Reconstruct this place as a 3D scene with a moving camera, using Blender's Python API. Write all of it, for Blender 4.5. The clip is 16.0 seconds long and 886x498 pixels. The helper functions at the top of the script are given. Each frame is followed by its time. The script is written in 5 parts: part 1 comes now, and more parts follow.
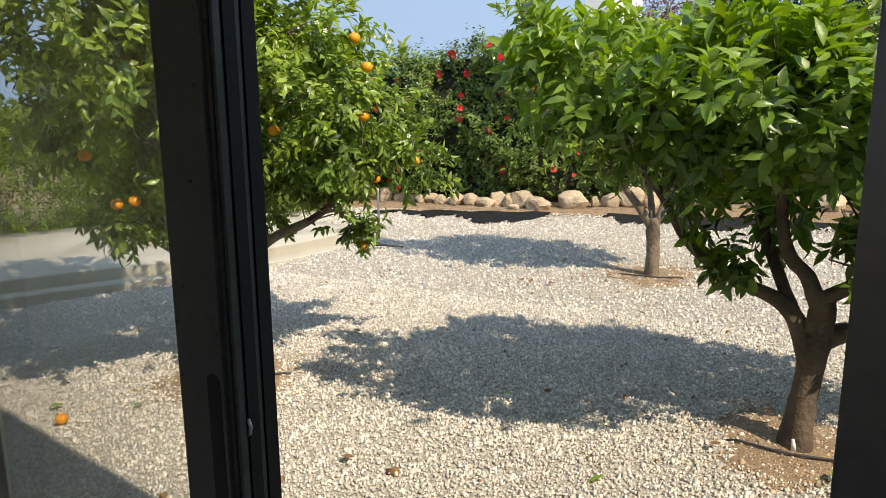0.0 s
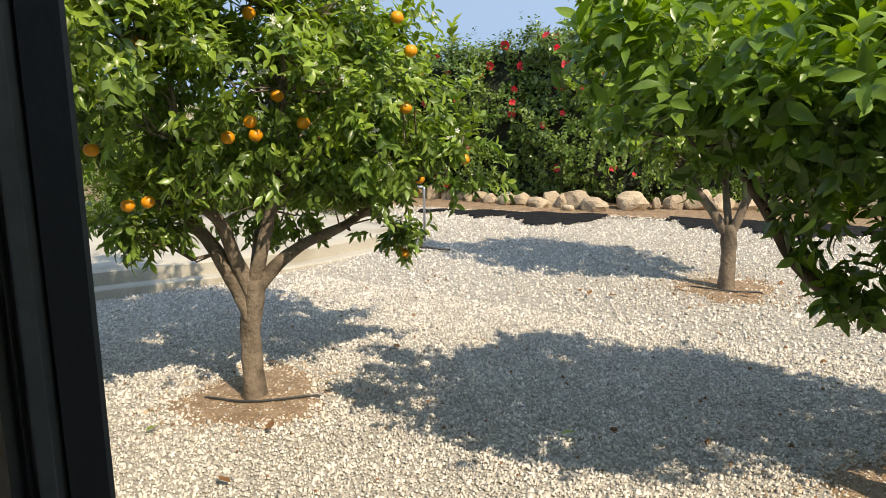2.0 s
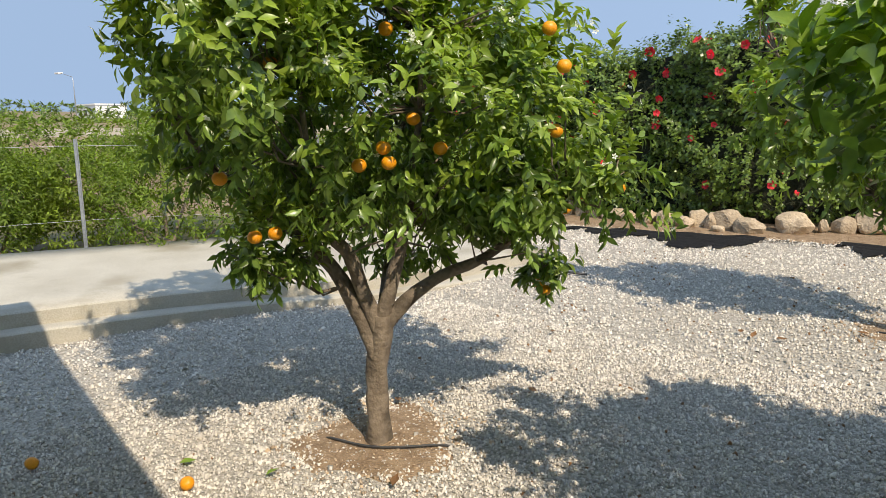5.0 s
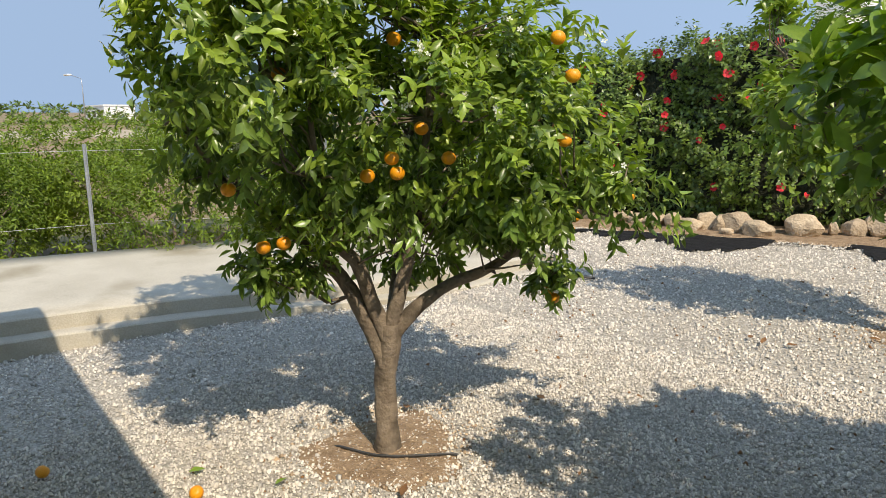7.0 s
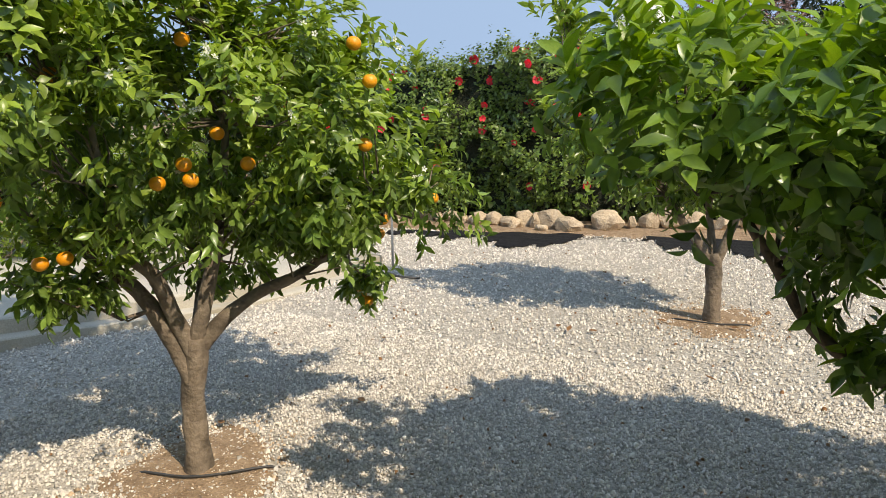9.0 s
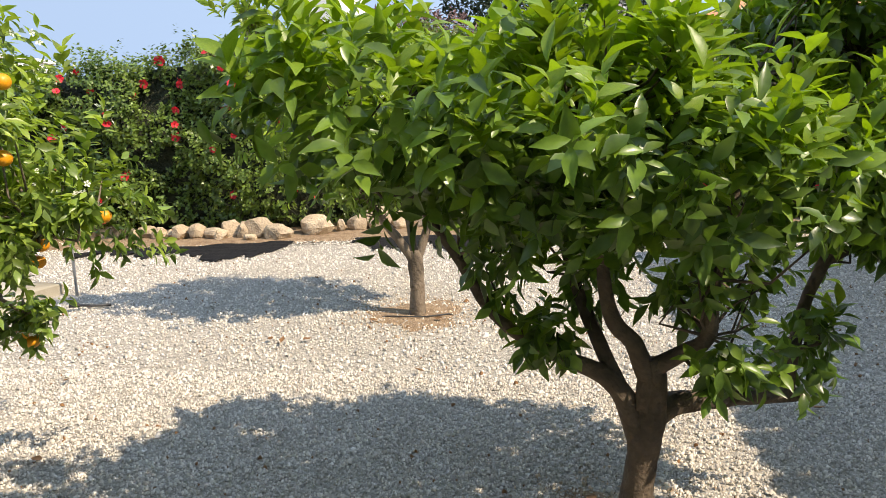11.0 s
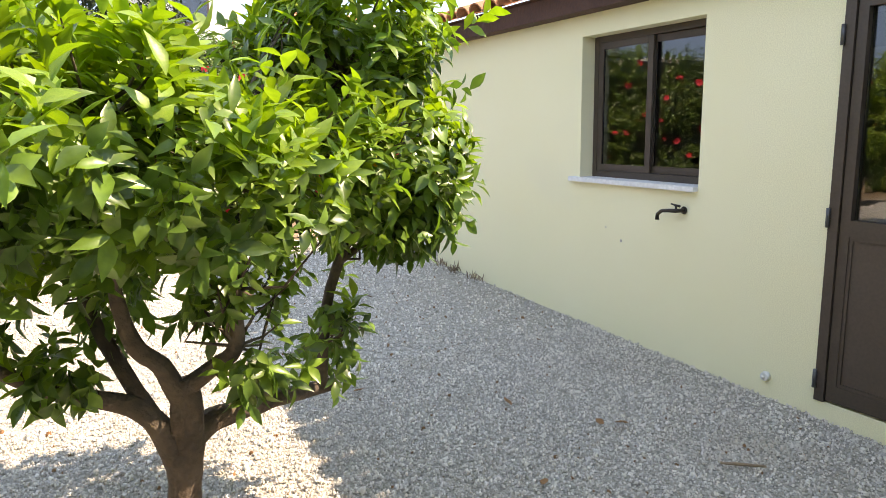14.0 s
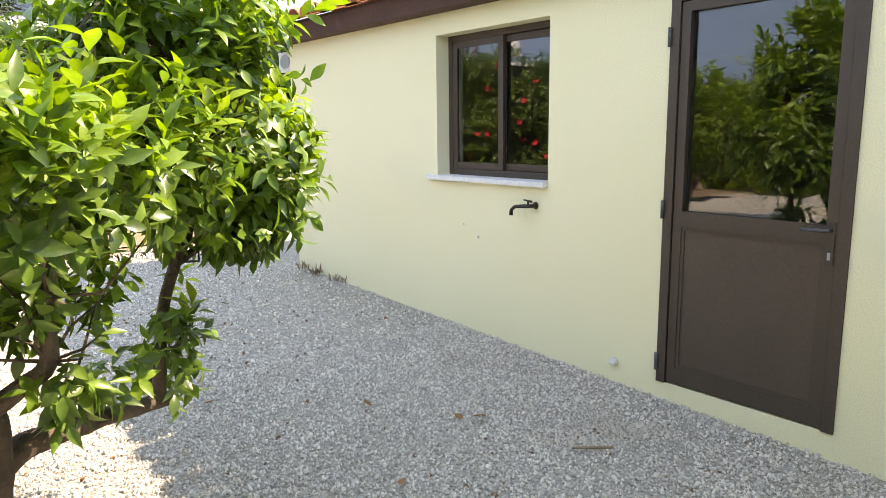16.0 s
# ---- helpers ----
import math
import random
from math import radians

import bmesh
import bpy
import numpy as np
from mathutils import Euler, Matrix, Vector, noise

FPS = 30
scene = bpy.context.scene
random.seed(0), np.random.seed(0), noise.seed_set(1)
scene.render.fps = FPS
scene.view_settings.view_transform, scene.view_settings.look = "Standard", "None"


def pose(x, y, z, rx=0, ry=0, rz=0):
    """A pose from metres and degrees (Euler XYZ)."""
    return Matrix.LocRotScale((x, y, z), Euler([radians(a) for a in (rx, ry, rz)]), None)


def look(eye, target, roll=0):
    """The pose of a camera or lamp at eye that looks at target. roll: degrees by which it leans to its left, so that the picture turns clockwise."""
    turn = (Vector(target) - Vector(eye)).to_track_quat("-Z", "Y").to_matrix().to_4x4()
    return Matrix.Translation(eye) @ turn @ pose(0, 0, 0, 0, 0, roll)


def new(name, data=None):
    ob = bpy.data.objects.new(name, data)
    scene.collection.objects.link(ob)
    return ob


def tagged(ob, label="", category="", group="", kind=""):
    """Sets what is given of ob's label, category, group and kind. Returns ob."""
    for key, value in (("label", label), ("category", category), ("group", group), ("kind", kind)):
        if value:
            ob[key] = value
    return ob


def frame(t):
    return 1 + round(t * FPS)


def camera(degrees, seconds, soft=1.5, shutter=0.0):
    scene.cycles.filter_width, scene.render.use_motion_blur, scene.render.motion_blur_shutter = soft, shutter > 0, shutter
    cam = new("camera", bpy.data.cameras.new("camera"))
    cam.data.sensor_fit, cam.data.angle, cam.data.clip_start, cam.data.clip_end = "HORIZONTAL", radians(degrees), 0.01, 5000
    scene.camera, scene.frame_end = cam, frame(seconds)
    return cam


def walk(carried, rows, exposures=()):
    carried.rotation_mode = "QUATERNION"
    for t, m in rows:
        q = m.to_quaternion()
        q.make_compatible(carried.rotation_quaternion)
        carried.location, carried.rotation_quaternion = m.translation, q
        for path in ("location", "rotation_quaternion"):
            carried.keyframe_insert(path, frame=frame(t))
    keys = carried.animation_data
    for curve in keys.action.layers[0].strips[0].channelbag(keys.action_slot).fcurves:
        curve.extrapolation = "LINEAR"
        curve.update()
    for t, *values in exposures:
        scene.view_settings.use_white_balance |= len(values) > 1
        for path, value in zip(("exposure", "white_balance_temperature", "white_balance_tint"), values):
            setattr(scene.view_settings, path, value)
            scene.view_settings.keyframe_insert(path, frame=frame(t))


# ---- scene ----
cam = camera(65.9, 16.0, soft=0.75)
PATH = [
    (0, (-0.242, -1.279, 1.381), (-1.172, 0.452, 1.01), -0.5),
    (0.5, (-0.285, -1.232, 1.373), (-1.202, 0.505, 0.998), -0.3),
    (1, (-0.338, -1.105, 1.363), (-1.265, 0.626, 0.983), -0.2),
    (1.5, (-0.402, -0.96, 1.372), (-1.377, 0.744, 0.991), -0.2),
    (2, (-0.497, -0.846, 1.365), (-1.546, 0.814, 0.983), -0.2),
    (2.5, (-0.611, -0.758, 1.376), (-1.736, 0.852, 0.998), -0.2),
    (3, (-0.677, -0.698, 1.396), (-1.863, 0.867, 1.019), -0.2),
    (3.5, (-0.723, -0.641, 1.419), (-1.956, 0.89, 1.05), -0.2),
    (4, (-0.768, -0.597, 1.421), (-2.048, 0.896, 1.058), -0.4),
    (4.5, (-0.79, -0.58, 1.428), (-2.113, 0.876, 1.069), -0.3),
    (7, (-0.815, -0.569, 1.478), (-2.167, 0.86, 1.117), -0.7),
    (7.5, (-0.778, -0.572, 1.49), (-2.065, 0.915, 1.128), -0.7),
    (8, (-0.755, -0.555, 1.484), (-1.949, 1.009, 1.123), -0.7),
    (10.5, (-0.622, -0.386, 1.491), (-1.085, 1.525, 1.13), -1.0),
    (11, (-0.638, -0.365, 1.487), (-0.852, 1.591, 1.127), -1.3),
    (11.5, (-0.631, -0.365, 1.482), (-0.59, 1.603, 1.13), -0.9),
    (12, (-0.609, -0.364, 1.488), (-0.331, 1.584, 1.135), -0.9),
    (12.5, (-0.551, -0.346, 1.487), (-0.063, 1.561, 1.132), -1.1),
    (13, (-0.497, -0.359, 1.481), (0.177, 1.491, 1.13), -1.0),
    (13.5, (-0.46, -0.363, 1.485), (0.367, 1.424, 1.135), -1.0),
    (14, (-0.443, -0.358, 1.481), (0.505, 1.368, 1.13), -0.9),
    (14.5, (-0.433, -0.356, 1.473), (0.609, 1.315, 1.123), -0.9),
    (15, (-0.406, -0.365, 1.461), (0.713, 1.254, 1.11), -0.9),
    (15.5, (-0.373, -0.36, 1.454), (0.82, 1.206, 1.104), -0.8),
    (16, (-0.328, -0.359, 1.441), (0.927, 1.159, 1.094), -0.7),
]
EXPOSURES = [(0, 1.4, 8600, 11), (2, 1.35, 8600, 11), (4, 1.2, 8200, 11), (8, 1.2, 8400, 11), (10.5, 1.45, 8700, 13), (12, 1.8, 9000, 16), (13.5, 2.35, 9500, 19), (16, 2.75, 9900, 20)]
walk(cam, [(t, look(eye, target, roll)) for t, eye, target, roll in PATH], EXPOSURES)

# ---- world, sun ----
SUN = Vector((0.88, -0.32, 1.0)).normalized()
world = bpy.data.worlds.new("world")
scene.world = world
world.use_nodes = True
wn = world.node_tree.nodes
sky = wn.new("ShaderNodeTexSky")
sky.sky_type, sky.sun_disc = "NISHITA", False
sky.sun_elevation, sky.sun_rotation = math.asin(SUN.z), math.atan2(SUN.x, SUN.y)
sky.altitude, sky.air_density, sky.dust_density, sky.ozone_density = 100, 1.35, 0.05, 0.9
wn["Background"].inputs["Strength"].default_value = 0.15
world.node_tree.links.new(sky.outputs[0], wn["Background"].inputs[0])
# the clear blue of the higher sky reaches down to the horizon
coords, lift = wn.new("ShaderNodeTexCoord"), wn.new("ShaderNodeMapping")
lift.inputs["Scale"].default_value, lift.inputs["Location"].default_value = (1, 1, 0.2), (0, 0, 0.8)
world.node_tree.links.new(coords.outputs["Generated"], lift.inputs["Vector"])
world.node_tree.links.new(lift.outputs[0], sky.inputs["Vector"])
lamp = bpy.data.lights.new("sun", "SUN")
lamp.energy, lamp.angle, lamp.color = 2.0, radians(0.55), (1.0, 0.985, 0.955)
sun = new("sun", lamp)
sun.matrix_world = look(SUN * 30, (0, 0, 0))


# ---- materials ----
def material(name, a, b, scale=8.0, rough=0.7, bump=0.3, fine=60.0, metal=0.0, island=0.0, objects=0.0, translucent=0.0, dist=0.01,
             spec=0.5, stain=None, stain_scale=0.8, stain_at=0.6):
    """Two colours mixed by noise at two scales, with relief; island and objects vary the brightness piece by piece."""
    m = bpy.data.materials.new(name)
    m.use_nodes = True
    nt = m.node_tree
    n, l = nt.nodes, nt.links
    bs = n["Principled BSDF"]
    co = n.new("ShaderNodeTexCoord").outputs["Object"]

    def tex(s, detail=4):
        t = n.new("ShaderNodeTexNoise")
        t.inputs["Scale"].default_value, t.inputs["Detail"].default_value = s, detail
        l.new(co, t.inputs["Vector"])
        return t.outputs["Fac"]

    def ramp(v, lo, hi):
        r = n.new("ShaderNodeMapRange")
        r.inputs[1].default_value, r.inputs[2].default_value = lo, hi
        l.new(v, r.inputs[0])
        return r.outputs[0]

    def mix(f, x, y, kind="MIX"):
        k = n.new("ShaderNodeMix")
        k.data_type, k.blend_type = "RGBA", kind
        for s, v in ((k.inputs[0], f), (k.inputs[6], x), (k.inputs[7], y)):
            if isinstance(v, (int, float)):
                s.default_value = v
            elif isinstance(v, tuple):
                s.default_value = (*v, 1)
            else:
                l.new(v, s)
        return k.outputs[2]

    big, small = tex(scale), tex(fine, 3)
    c = mix(ramp(big, 0.3, 0.7), a, b)
    c = mix(0.35, c, mix(ramp(small, 0.3, 0.7), tuple(v * 0.7 for v in a), tuple(min(1, v * 1.15) for v in b)))
    for kind, amount in (("island", island), ("objects", objects)):
        if amount:
            if kind == "island":
                v = n.new("ShaderNodeNewGeometry").outputs["Random Per Island"]
            else:
                v = n.new("ShaderNodeObjectInfo").outputs["Random"]
            g = n.new("ShaderNodeMapRange")
            g.inputs[3].default_value, g.inputs[4].default_value = 1 - amount, 1 + amount
            l.new(v, g.inputs[0])
            hs = n.new("ShaderNodeHueSaturation")
            l.new(g.outputs[0], hs.inputs["Value"])
            l.new(c, hs.inputs["Color"])
            c = hs.outputs[0]
    if stain:
        c = mix(ramp(tex(stain_scale, 6), stain_at, stain_at + 0.16), c, stain)
    l.new(c, bs.inputs["Base Color"])
    r = n.new("ShaderNodeMapRange")
    r.inputs[3].default_value, r.inputs[4].default_value = max(0.02, rough - 0.12), min(1, rough + 0.12)
    l.new(small, r.inputs[0])
    l.new(r.outputs[0], bs.inputs["Roughness"])
    bs.inputs["Metallic"].default_value = metal
    bs.inputs["Specular IOR Level"].default_value = spec
    if bump:
        bp = n.new("ShaderNodeBump")
        bp.inputs["Strength"].default_value, bp.inputs["Distance"].default_value = bump, dist
        l.new(small, bp.inputs["Height"])
        l.new(bp.outputs[0], bs.inputs["Normal"])
    if translucent:
        tr, ms = n.new("ShaderNodeBsdfTranslucent"), n.new("ShaderNodeMixShader")
        hs = n.new("ShaderNodeHueSaturation")
        hs.inputs["Saturation"].default_value, hs.inputs["Value"].default_value = 1.1, 1.6
        l.new(c, hs.inputs["Color"])
        l.new(hs.outputs[0], tr.inputs[0])
        ms.inputs[0].default_value = translucent
        l.new(bs.outputs[0], ms.inputs[1])
        l.new(tr.outputs[0], ms.inputs[2])
        l.new(ms.outputs[0], n["Material Output"].inputs[0])
    return m


def glass_material(name, tint=(0.9, 0.95, 0.93), rough=0.0):
    m = bpy.data.materials.new(name)
    m.use_nodes = True
    bs = m.node_tree.nodes["Principled BSDF"]
    bs.inputs["Base Color"].default_value = (*tint, 1)
    bs.inputs["Roughness"].default_value = rough
    bs.inputs["Transmission Weight"].default_value = 1.0
    bs.inputs["IOR"].default_value = 1.45
    return m


M_EARTH = material("dry earth", (0.20, 0.13, 0.07), (0.30, 0.21, 0.12), 3, 0.95, 0.6, 70, stain=(0.13, 0.15, 0.05), stain_scale=0.15, stain_at=0.5)
# darker than the loose stones: shade in the gaps between them is painted in
M_BED = material("gravel bed", (0.33, 0.295, 0.245), (0.48, 0.44, 0.375), 35, 0.95, 1.0, 110, dist=0.03)
def stony(m, scale, depth):
    """Adds a bed of small packed stones to a material: a tone and a height for each."""
    n, l = m.node_tree.nodes, m.node_tree.links
    bs = n["Principled BSDF"]
    co = n.new("ShaderNodeTexCoord").outputs["Object"]
    vo = n.new("ShaderNodeTexVoronoi")
    vo.inputs["Scale"].default_value, vo.inputs["Randomness"].default_value = scale, 1.0
    l.new(co, vo.inputs["Vector"])
    old = bs.inputs["Base Color"].links[0].from_socket
    hs = n.new("ShaderNodeHueSaturation")
    sep = n.new("ShaderNodeSeparateColor")
    mr = n.new("ShaderNodeMapRange")
    mr.inputs[3].default_value, mr.inputs[4].default_value = 0.6, 1.3
    l.new(vo.outputs["Color"], sep.inputs[0])
    l.new(sep.outputs[0], mr.inputs[0])
    l.new(mr.outputs[0], hs.inputs["Value"])
    l.new(old, hs.inputs["Color"])
    l.new(hs.outputs[0], bs.inputs["Base Color"])
    bp = n.new("ShaderNodeBump")
    bp.invert = True
    bp.inputs["Strength"].default_value, bp.inputs["Distance"].default_value = 0.9, depth
    l.new(vo.outputs["Distance"], bp.inputs["Height"])
    l.new(bp.outputs[0], bs.inputs["Normal"])


stony(M_BED, 75, 0.008)
M_PEBBLE = material("limestone gravel", (0.54, 0.49, 0.425), (0.70, 0.645, 0.57), 3, 0.85, 0.2, 180, island=0.38, stain=(0.56, 0.49, 0.40), stain_scale=0.9, stain_at=0.6)
M_SOIL = material("reddish soil", (0.19, 0.115, 0.063), (0.42, 0.295, 0.185), 14, 0.95, 0.9, 90, dist=0.02)
M_CRUMB = material("stained gravel", (0.34, 0.23, 0.14), (0.56, 0.44, 0.32), 6, 0.95, 0.3, 120, island=0.4)
M_CONC = material("worn concrete", (0.40, 0.36, 0.29), (0.52, 0.48, 0.40), 2.5, 0.85, 0.25, 90, stain=(0.31, 0.27, 0.20), stain_scale=1.3, stain_at=0.52)
M_WALL = material("cream yellow render", (0.86, 0.80, 0.52), (0.89, 0.83, 0.57), 1.5, 0.9, 0.03, 140, dist=0.0015, stain=(0.78, 0.74, 0.52), stain_scale=0.8)
M_INSIDE = material("inside plaster", (0.74, 0.71, 0.64), (0.78, 0.75, 0.69), 2, 0.9, 0.1, 80)
M_WHITE = material("white render", (0.74, 0.73, 0.70), (0.80, 0.79, 0.76), 2, 0.9, 0.2, 90)
M_MARBLE = material("white marble", (0.72, 0.72, 0.72), (0.82, 0.82, 0.82), 6, 0.45, 0.05, 40)
M_FASCIA = material("dark stained timber", (0.055, 0.022, 0.016), (0.10, 0.045, 0.03), 4, 0.75, 0.5, 45, stain=(0.2, 0.12, 0.09), stain_scale=5, stain_at=0.66)
M_TILE = material("terracotta", (0.48, 0.17, 0.08), (0.62, 0.27, 0.14), 6, 0.85, 0.3, 70, objects=0.2, stain=(0.32, 0.2, 0.14), stain_scale=7)
M_ALU = material("brown aluminium", (0.070, 0.050, 0.038), (0.085, 0.062, 0.048), 5, 0.5, 0.05, 60, metal=0.2)
M_PANEL = material("brown door panel", (0.080, 0.056, 0.043), (0.095, 0.068, 0.052), 3, 0.5, 0.05, 60, metal=0.1)
M_DARK = material("dark grey aluminium", (0.075, 0.075, 0.077), (0.10, 0.10, 0.102), 5, 0.33, 0.04, 80, metal=0.35)
M_RUBBER = material("black rubber", (0.006, 0.006, 0.006), (0.012, 0.012, 0.012), 20, 0.7, 0.1, 80)
M_HOSE = material("black pipe", (0.03, 0.03, 0.032), (0.06, 0.06, 0.06), 20, 0.6, 0.1, 80)
M_TARP = material("black weed membrane", (0.008, 0.008, 0.009), (0.022, 0.022, 0.023), 12, 0.7, 0.5, 50, dist=0.02, spec=0.2)
M_STEEL = material("galvanised steel", (0.35, 0.37, 0.39), (0.5, 0.52, 0.54), 9, 0.45, 0.1, 60, metal=0.7)
M_TAP = material("bronze tap", (0.03, 0.025, 0.02), (0.06, 0.05, 0.04), 20, 0.45, 0.1, 60, metal=0.6)
M_PLASTIC = material("white plastic", (0.70, 0.70, 0.68), (0.78, 0.78, 0.76), 5, 0.5, 0.02, 30)
M_BARK = material("grey brown bark", (0.13, 0.095, 0.068), (0.26, 0.205, 0.15), 11, 0.9, 0.9, 42, dist=0.012, stain=(0.085, 0.065, 0.045), stain_scale=6, stain_at=0.52)
# browner bark, darkened further to hold the shade under the front crown
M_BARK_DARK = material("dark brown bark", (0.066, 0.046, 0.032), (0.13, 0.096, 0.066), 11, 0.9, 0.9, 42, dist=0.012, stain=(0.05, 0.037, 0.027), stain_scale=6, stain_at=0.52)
# leaf tones by age; pale ones also carry sunlight, dark ones crown shade
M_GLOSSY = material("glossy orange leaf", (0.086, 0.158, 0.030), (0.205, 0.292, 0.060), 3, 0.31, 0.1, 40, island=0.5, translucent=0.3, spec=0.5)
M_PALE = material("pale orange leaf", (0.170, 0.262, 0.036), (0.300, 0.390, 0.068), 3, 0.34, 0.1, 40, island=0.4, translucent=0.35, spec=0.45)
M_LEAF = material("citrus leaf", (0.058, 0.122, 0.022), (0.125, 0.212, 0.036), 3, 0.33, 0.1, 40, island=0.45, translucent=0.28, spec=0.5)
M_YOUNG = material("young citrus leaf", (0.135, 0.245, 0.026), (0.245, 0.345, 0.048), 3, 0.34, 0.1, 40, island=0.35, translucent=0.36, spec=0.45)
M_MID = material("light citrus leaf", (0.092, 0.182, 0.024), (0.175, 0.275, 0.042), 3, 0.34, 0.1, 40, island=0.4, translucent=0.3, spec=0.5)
M_HEDGE = material("hedge leaf", (0.058, 0.112, 0.020), (0.170, 0.240, 0.045), 2.5, 0.36, 0.1, 40, island=0.5, translucent=0.22)
# near-black: the shade between the hedge leaves is put into this colour
M_CORE = material("hedge inner shade", (0.012, 0.018, 0.008), (0.03, 0.035, 0.015), 9, 0.95, 0.8, 40, dist=0.05)
M_BUSH = material("feathery bush leaf", (0.075, 0.145, 0.016), (0.20, 0.27, 0.028), 0.9, 0.6, 0.1, 30, island=0.4, translucent=0.3)
M_ORANGE = material("orange peel", (0.78, 0.26, 0.012), (0.86, 0.36, 0.02), 9, 0.42, 0.4, 260, dist=0.002)
M_PETAL = material("red hibiscus", (0.80, 0.022, 0.035), (0.90, 0.06, 0.08), 12, 0.6, 0.1, 50, objects=0.2, translucent=0.3)
M_BLOSSOM = material("white blossom", (0.74, 0.74, 0.62), (0.82, 0.82, 0.74), 12, 0.6, 0.0, 50, translucent=0.25)
M_ROCK = material("limestone boulder", (0.40, 0.29, 0.185), (0.60, 0.48, 0.34), 5, 0.9, 0.9, 45, dist=0.02, objects=0.2, stain=(0.24, 0.17, 0.11), stain_scale=4, stain_at=0.55)
M_DEAD = material("dead leaf", (0.20, 0.09, 0.035), (0.30, 0.15, 0.06), 20, 0.8, 0.3, 60, objects=0.3)
M_WOOD = material("dry stick", (0.24, 0.16, 0.10), (0.34, 0.25, 0.17), 20, 0.9, 0.5, 60)
M_PANE = glass_material("window glass", (0.42, 0.46, 0.47))
M_PANE.node_tree.nodes["Principled BSDF"].inputs["IOR"].default_value = 1.78
M_CLEAR = glass_material("sliding door glass", (0.99, 0.998, 0.995))
M_CLEAR.node_tree.nodes["Principled BSDF"].inputs["IOR"].default_value = 1.5


# ---- mesh helpers ----
def part(name, data, mat, parent=None, label="", m=None):
    """Links a mesh or bmesh as one object."""
    if isinstance(data, bmesh.types.BMesh):
        me = bpy.data.meshes.new(name)
        data.to_mesh(me)
        data.free()
        data = me
    if mat and not data.materials:
        data.materials.append(mat)
    ob = new(name, data)
    if m is not None:
        ob.matrix_world = m
    if parent:
        ob.parent = parent
    if label:
        ob["label"] = label
    return ob


def raw(name, verts, faces, smooth=True):
    """A mesh from a numpy array of corners and one of triangles or quads."""
    verts, faces = np.asarray(verts, np.float32), np.asarray(faces, np.int32)
    me = bpy.data.meshes.new(name)
    k = faces.shape[1]
    me.vertices.add(len(verts))
    me.vertices.foreach_set("co", verts.ravel())
    me.loops.add(faces.size)
    me.loops.foreach_set("vertex_index", faces.ravel())
    me.polygons.add(len(faces))
    me.polygons.foreach_set("loop_start", np.arange(0, faces.size, k, dtype=np.int32))
    if smooth:
        me.polygons.foreach_set("use_smooth", np.ones(len(faces), bool))
    me.update(calc_edges=True)
    return me


def add_box(bm, x0, x1, y0, y1, z0, z1, m=None):
    vs = [bm.verts.new((x, y, z)) for z in (z0, z1) for y in (y0, y1) for x in (x0, x1)]
    for f in ((0, 2, 3, 1), (4, 5, 7, 6), (0, 1, 5, 4), (2, 6, 7, 3), (0, 4, 6, 2), (1, 3, 7, 5)):
        bm.faces.new([vs[i] for i in f])
    if m is not None:
        bmesh.ops.transform(bm, matrix=m, verts=vs)
    return vs


def box(x0, x1, y0, y1, z0, z1, bevel=0.0, m=None):
    bm = bmesh.new()
    add_box(bm, x0, x1, y0, y1, z0, z1)
    if bevel:
        bmesh.ops.bevel(bm, geom=bm.edges[:], offset=bevel, segments=2, affect="EDGES", profile=0.7)
    if m is not None:
        bmesh.ops.transform(bm, matrix=m, verts=bm.verts)
    return bm


def add_tube(bm, pts, radii, seg=8, rough=0.0, caps=True):
    """A round tube through the points."""
    pts = [Vector(p) for p in pts]
    rings = []
    side = None
    for i, p in enumerate(pts):
        d = (pts[min(i + 1, len(pts) - 1)] - pts[max(i - 1, 0)]).normalized()
        if side is None:
            side = d.orthogonal().normalized()
        side = (side - d * side.dot(d)).normalized()
        up = d.cross(side)
        r = radii[i] if isinstance(radii, (list, tuple)) else radii
        ring = []
        for k in range(seg):
            a = 2 * math.pi * k / seg
            w = (side * math.cos(a) + up * math.sin(a))
            q = 1 + rough * noise.noise((p + w * r) * 14) + rough * 0.6 * math.sin(3 * a + i * 0.4)
            ring.append(bm.verts.new(p + w * r * q))
        rings.append(ring)
    for a, b in zip(rings, rings[1:]):
        for k in range(seg):
            bm.faces.new((a[k], a[(k + 1) % seg], b[(k + 1) % seg], b[k])).smooth = True
    if caps:
        bm.faces.new(rings[0][::-1])
        bm.faces.new(rings[-1])


def curve_points(pts, step=0.05):
    """Catmull-Rom points through the given (x, y, z, radius) knots."""
    k = [Vector(p) for p in pts]
    out = []
    for i in range(len(k) - 1):
        p0, p1, p2, p3 = k[max(i - 1, 0)], k[i], k[i + 1], k[min(i + 2, len(k) - 1)]
        n = max(2, int((p2 - p1).length / step))
        for j in range(n):
            t = j / n
            out.append(0.5 * ((2 * p1) + (p2 - p0) * t + (2 * p0 - 5 * p1 + 4 * p2 - p3) * t * t + (3 * p1 - p0 - 3 * p2 + p3) * t ** 3))
    out.append(k[-1])
    return out


def ground_z(x, y):
    """The gravel falls gently towards the house; the land rises far off."""
    z = -0.15 + 0.033 * np.clip(y, -1.0, 10.0)
    far = np.clip(-13.0 - np.asarray(x, float), 0, 450)
    return z + 0.024 * far


def empty(name, x=0.0, y=0.0, z=0.0):
    e = new(name)
    e.location = (x, y, z)
    e.empty_display_size = 0.1
    bpy.context.view_layer.update()
    return e


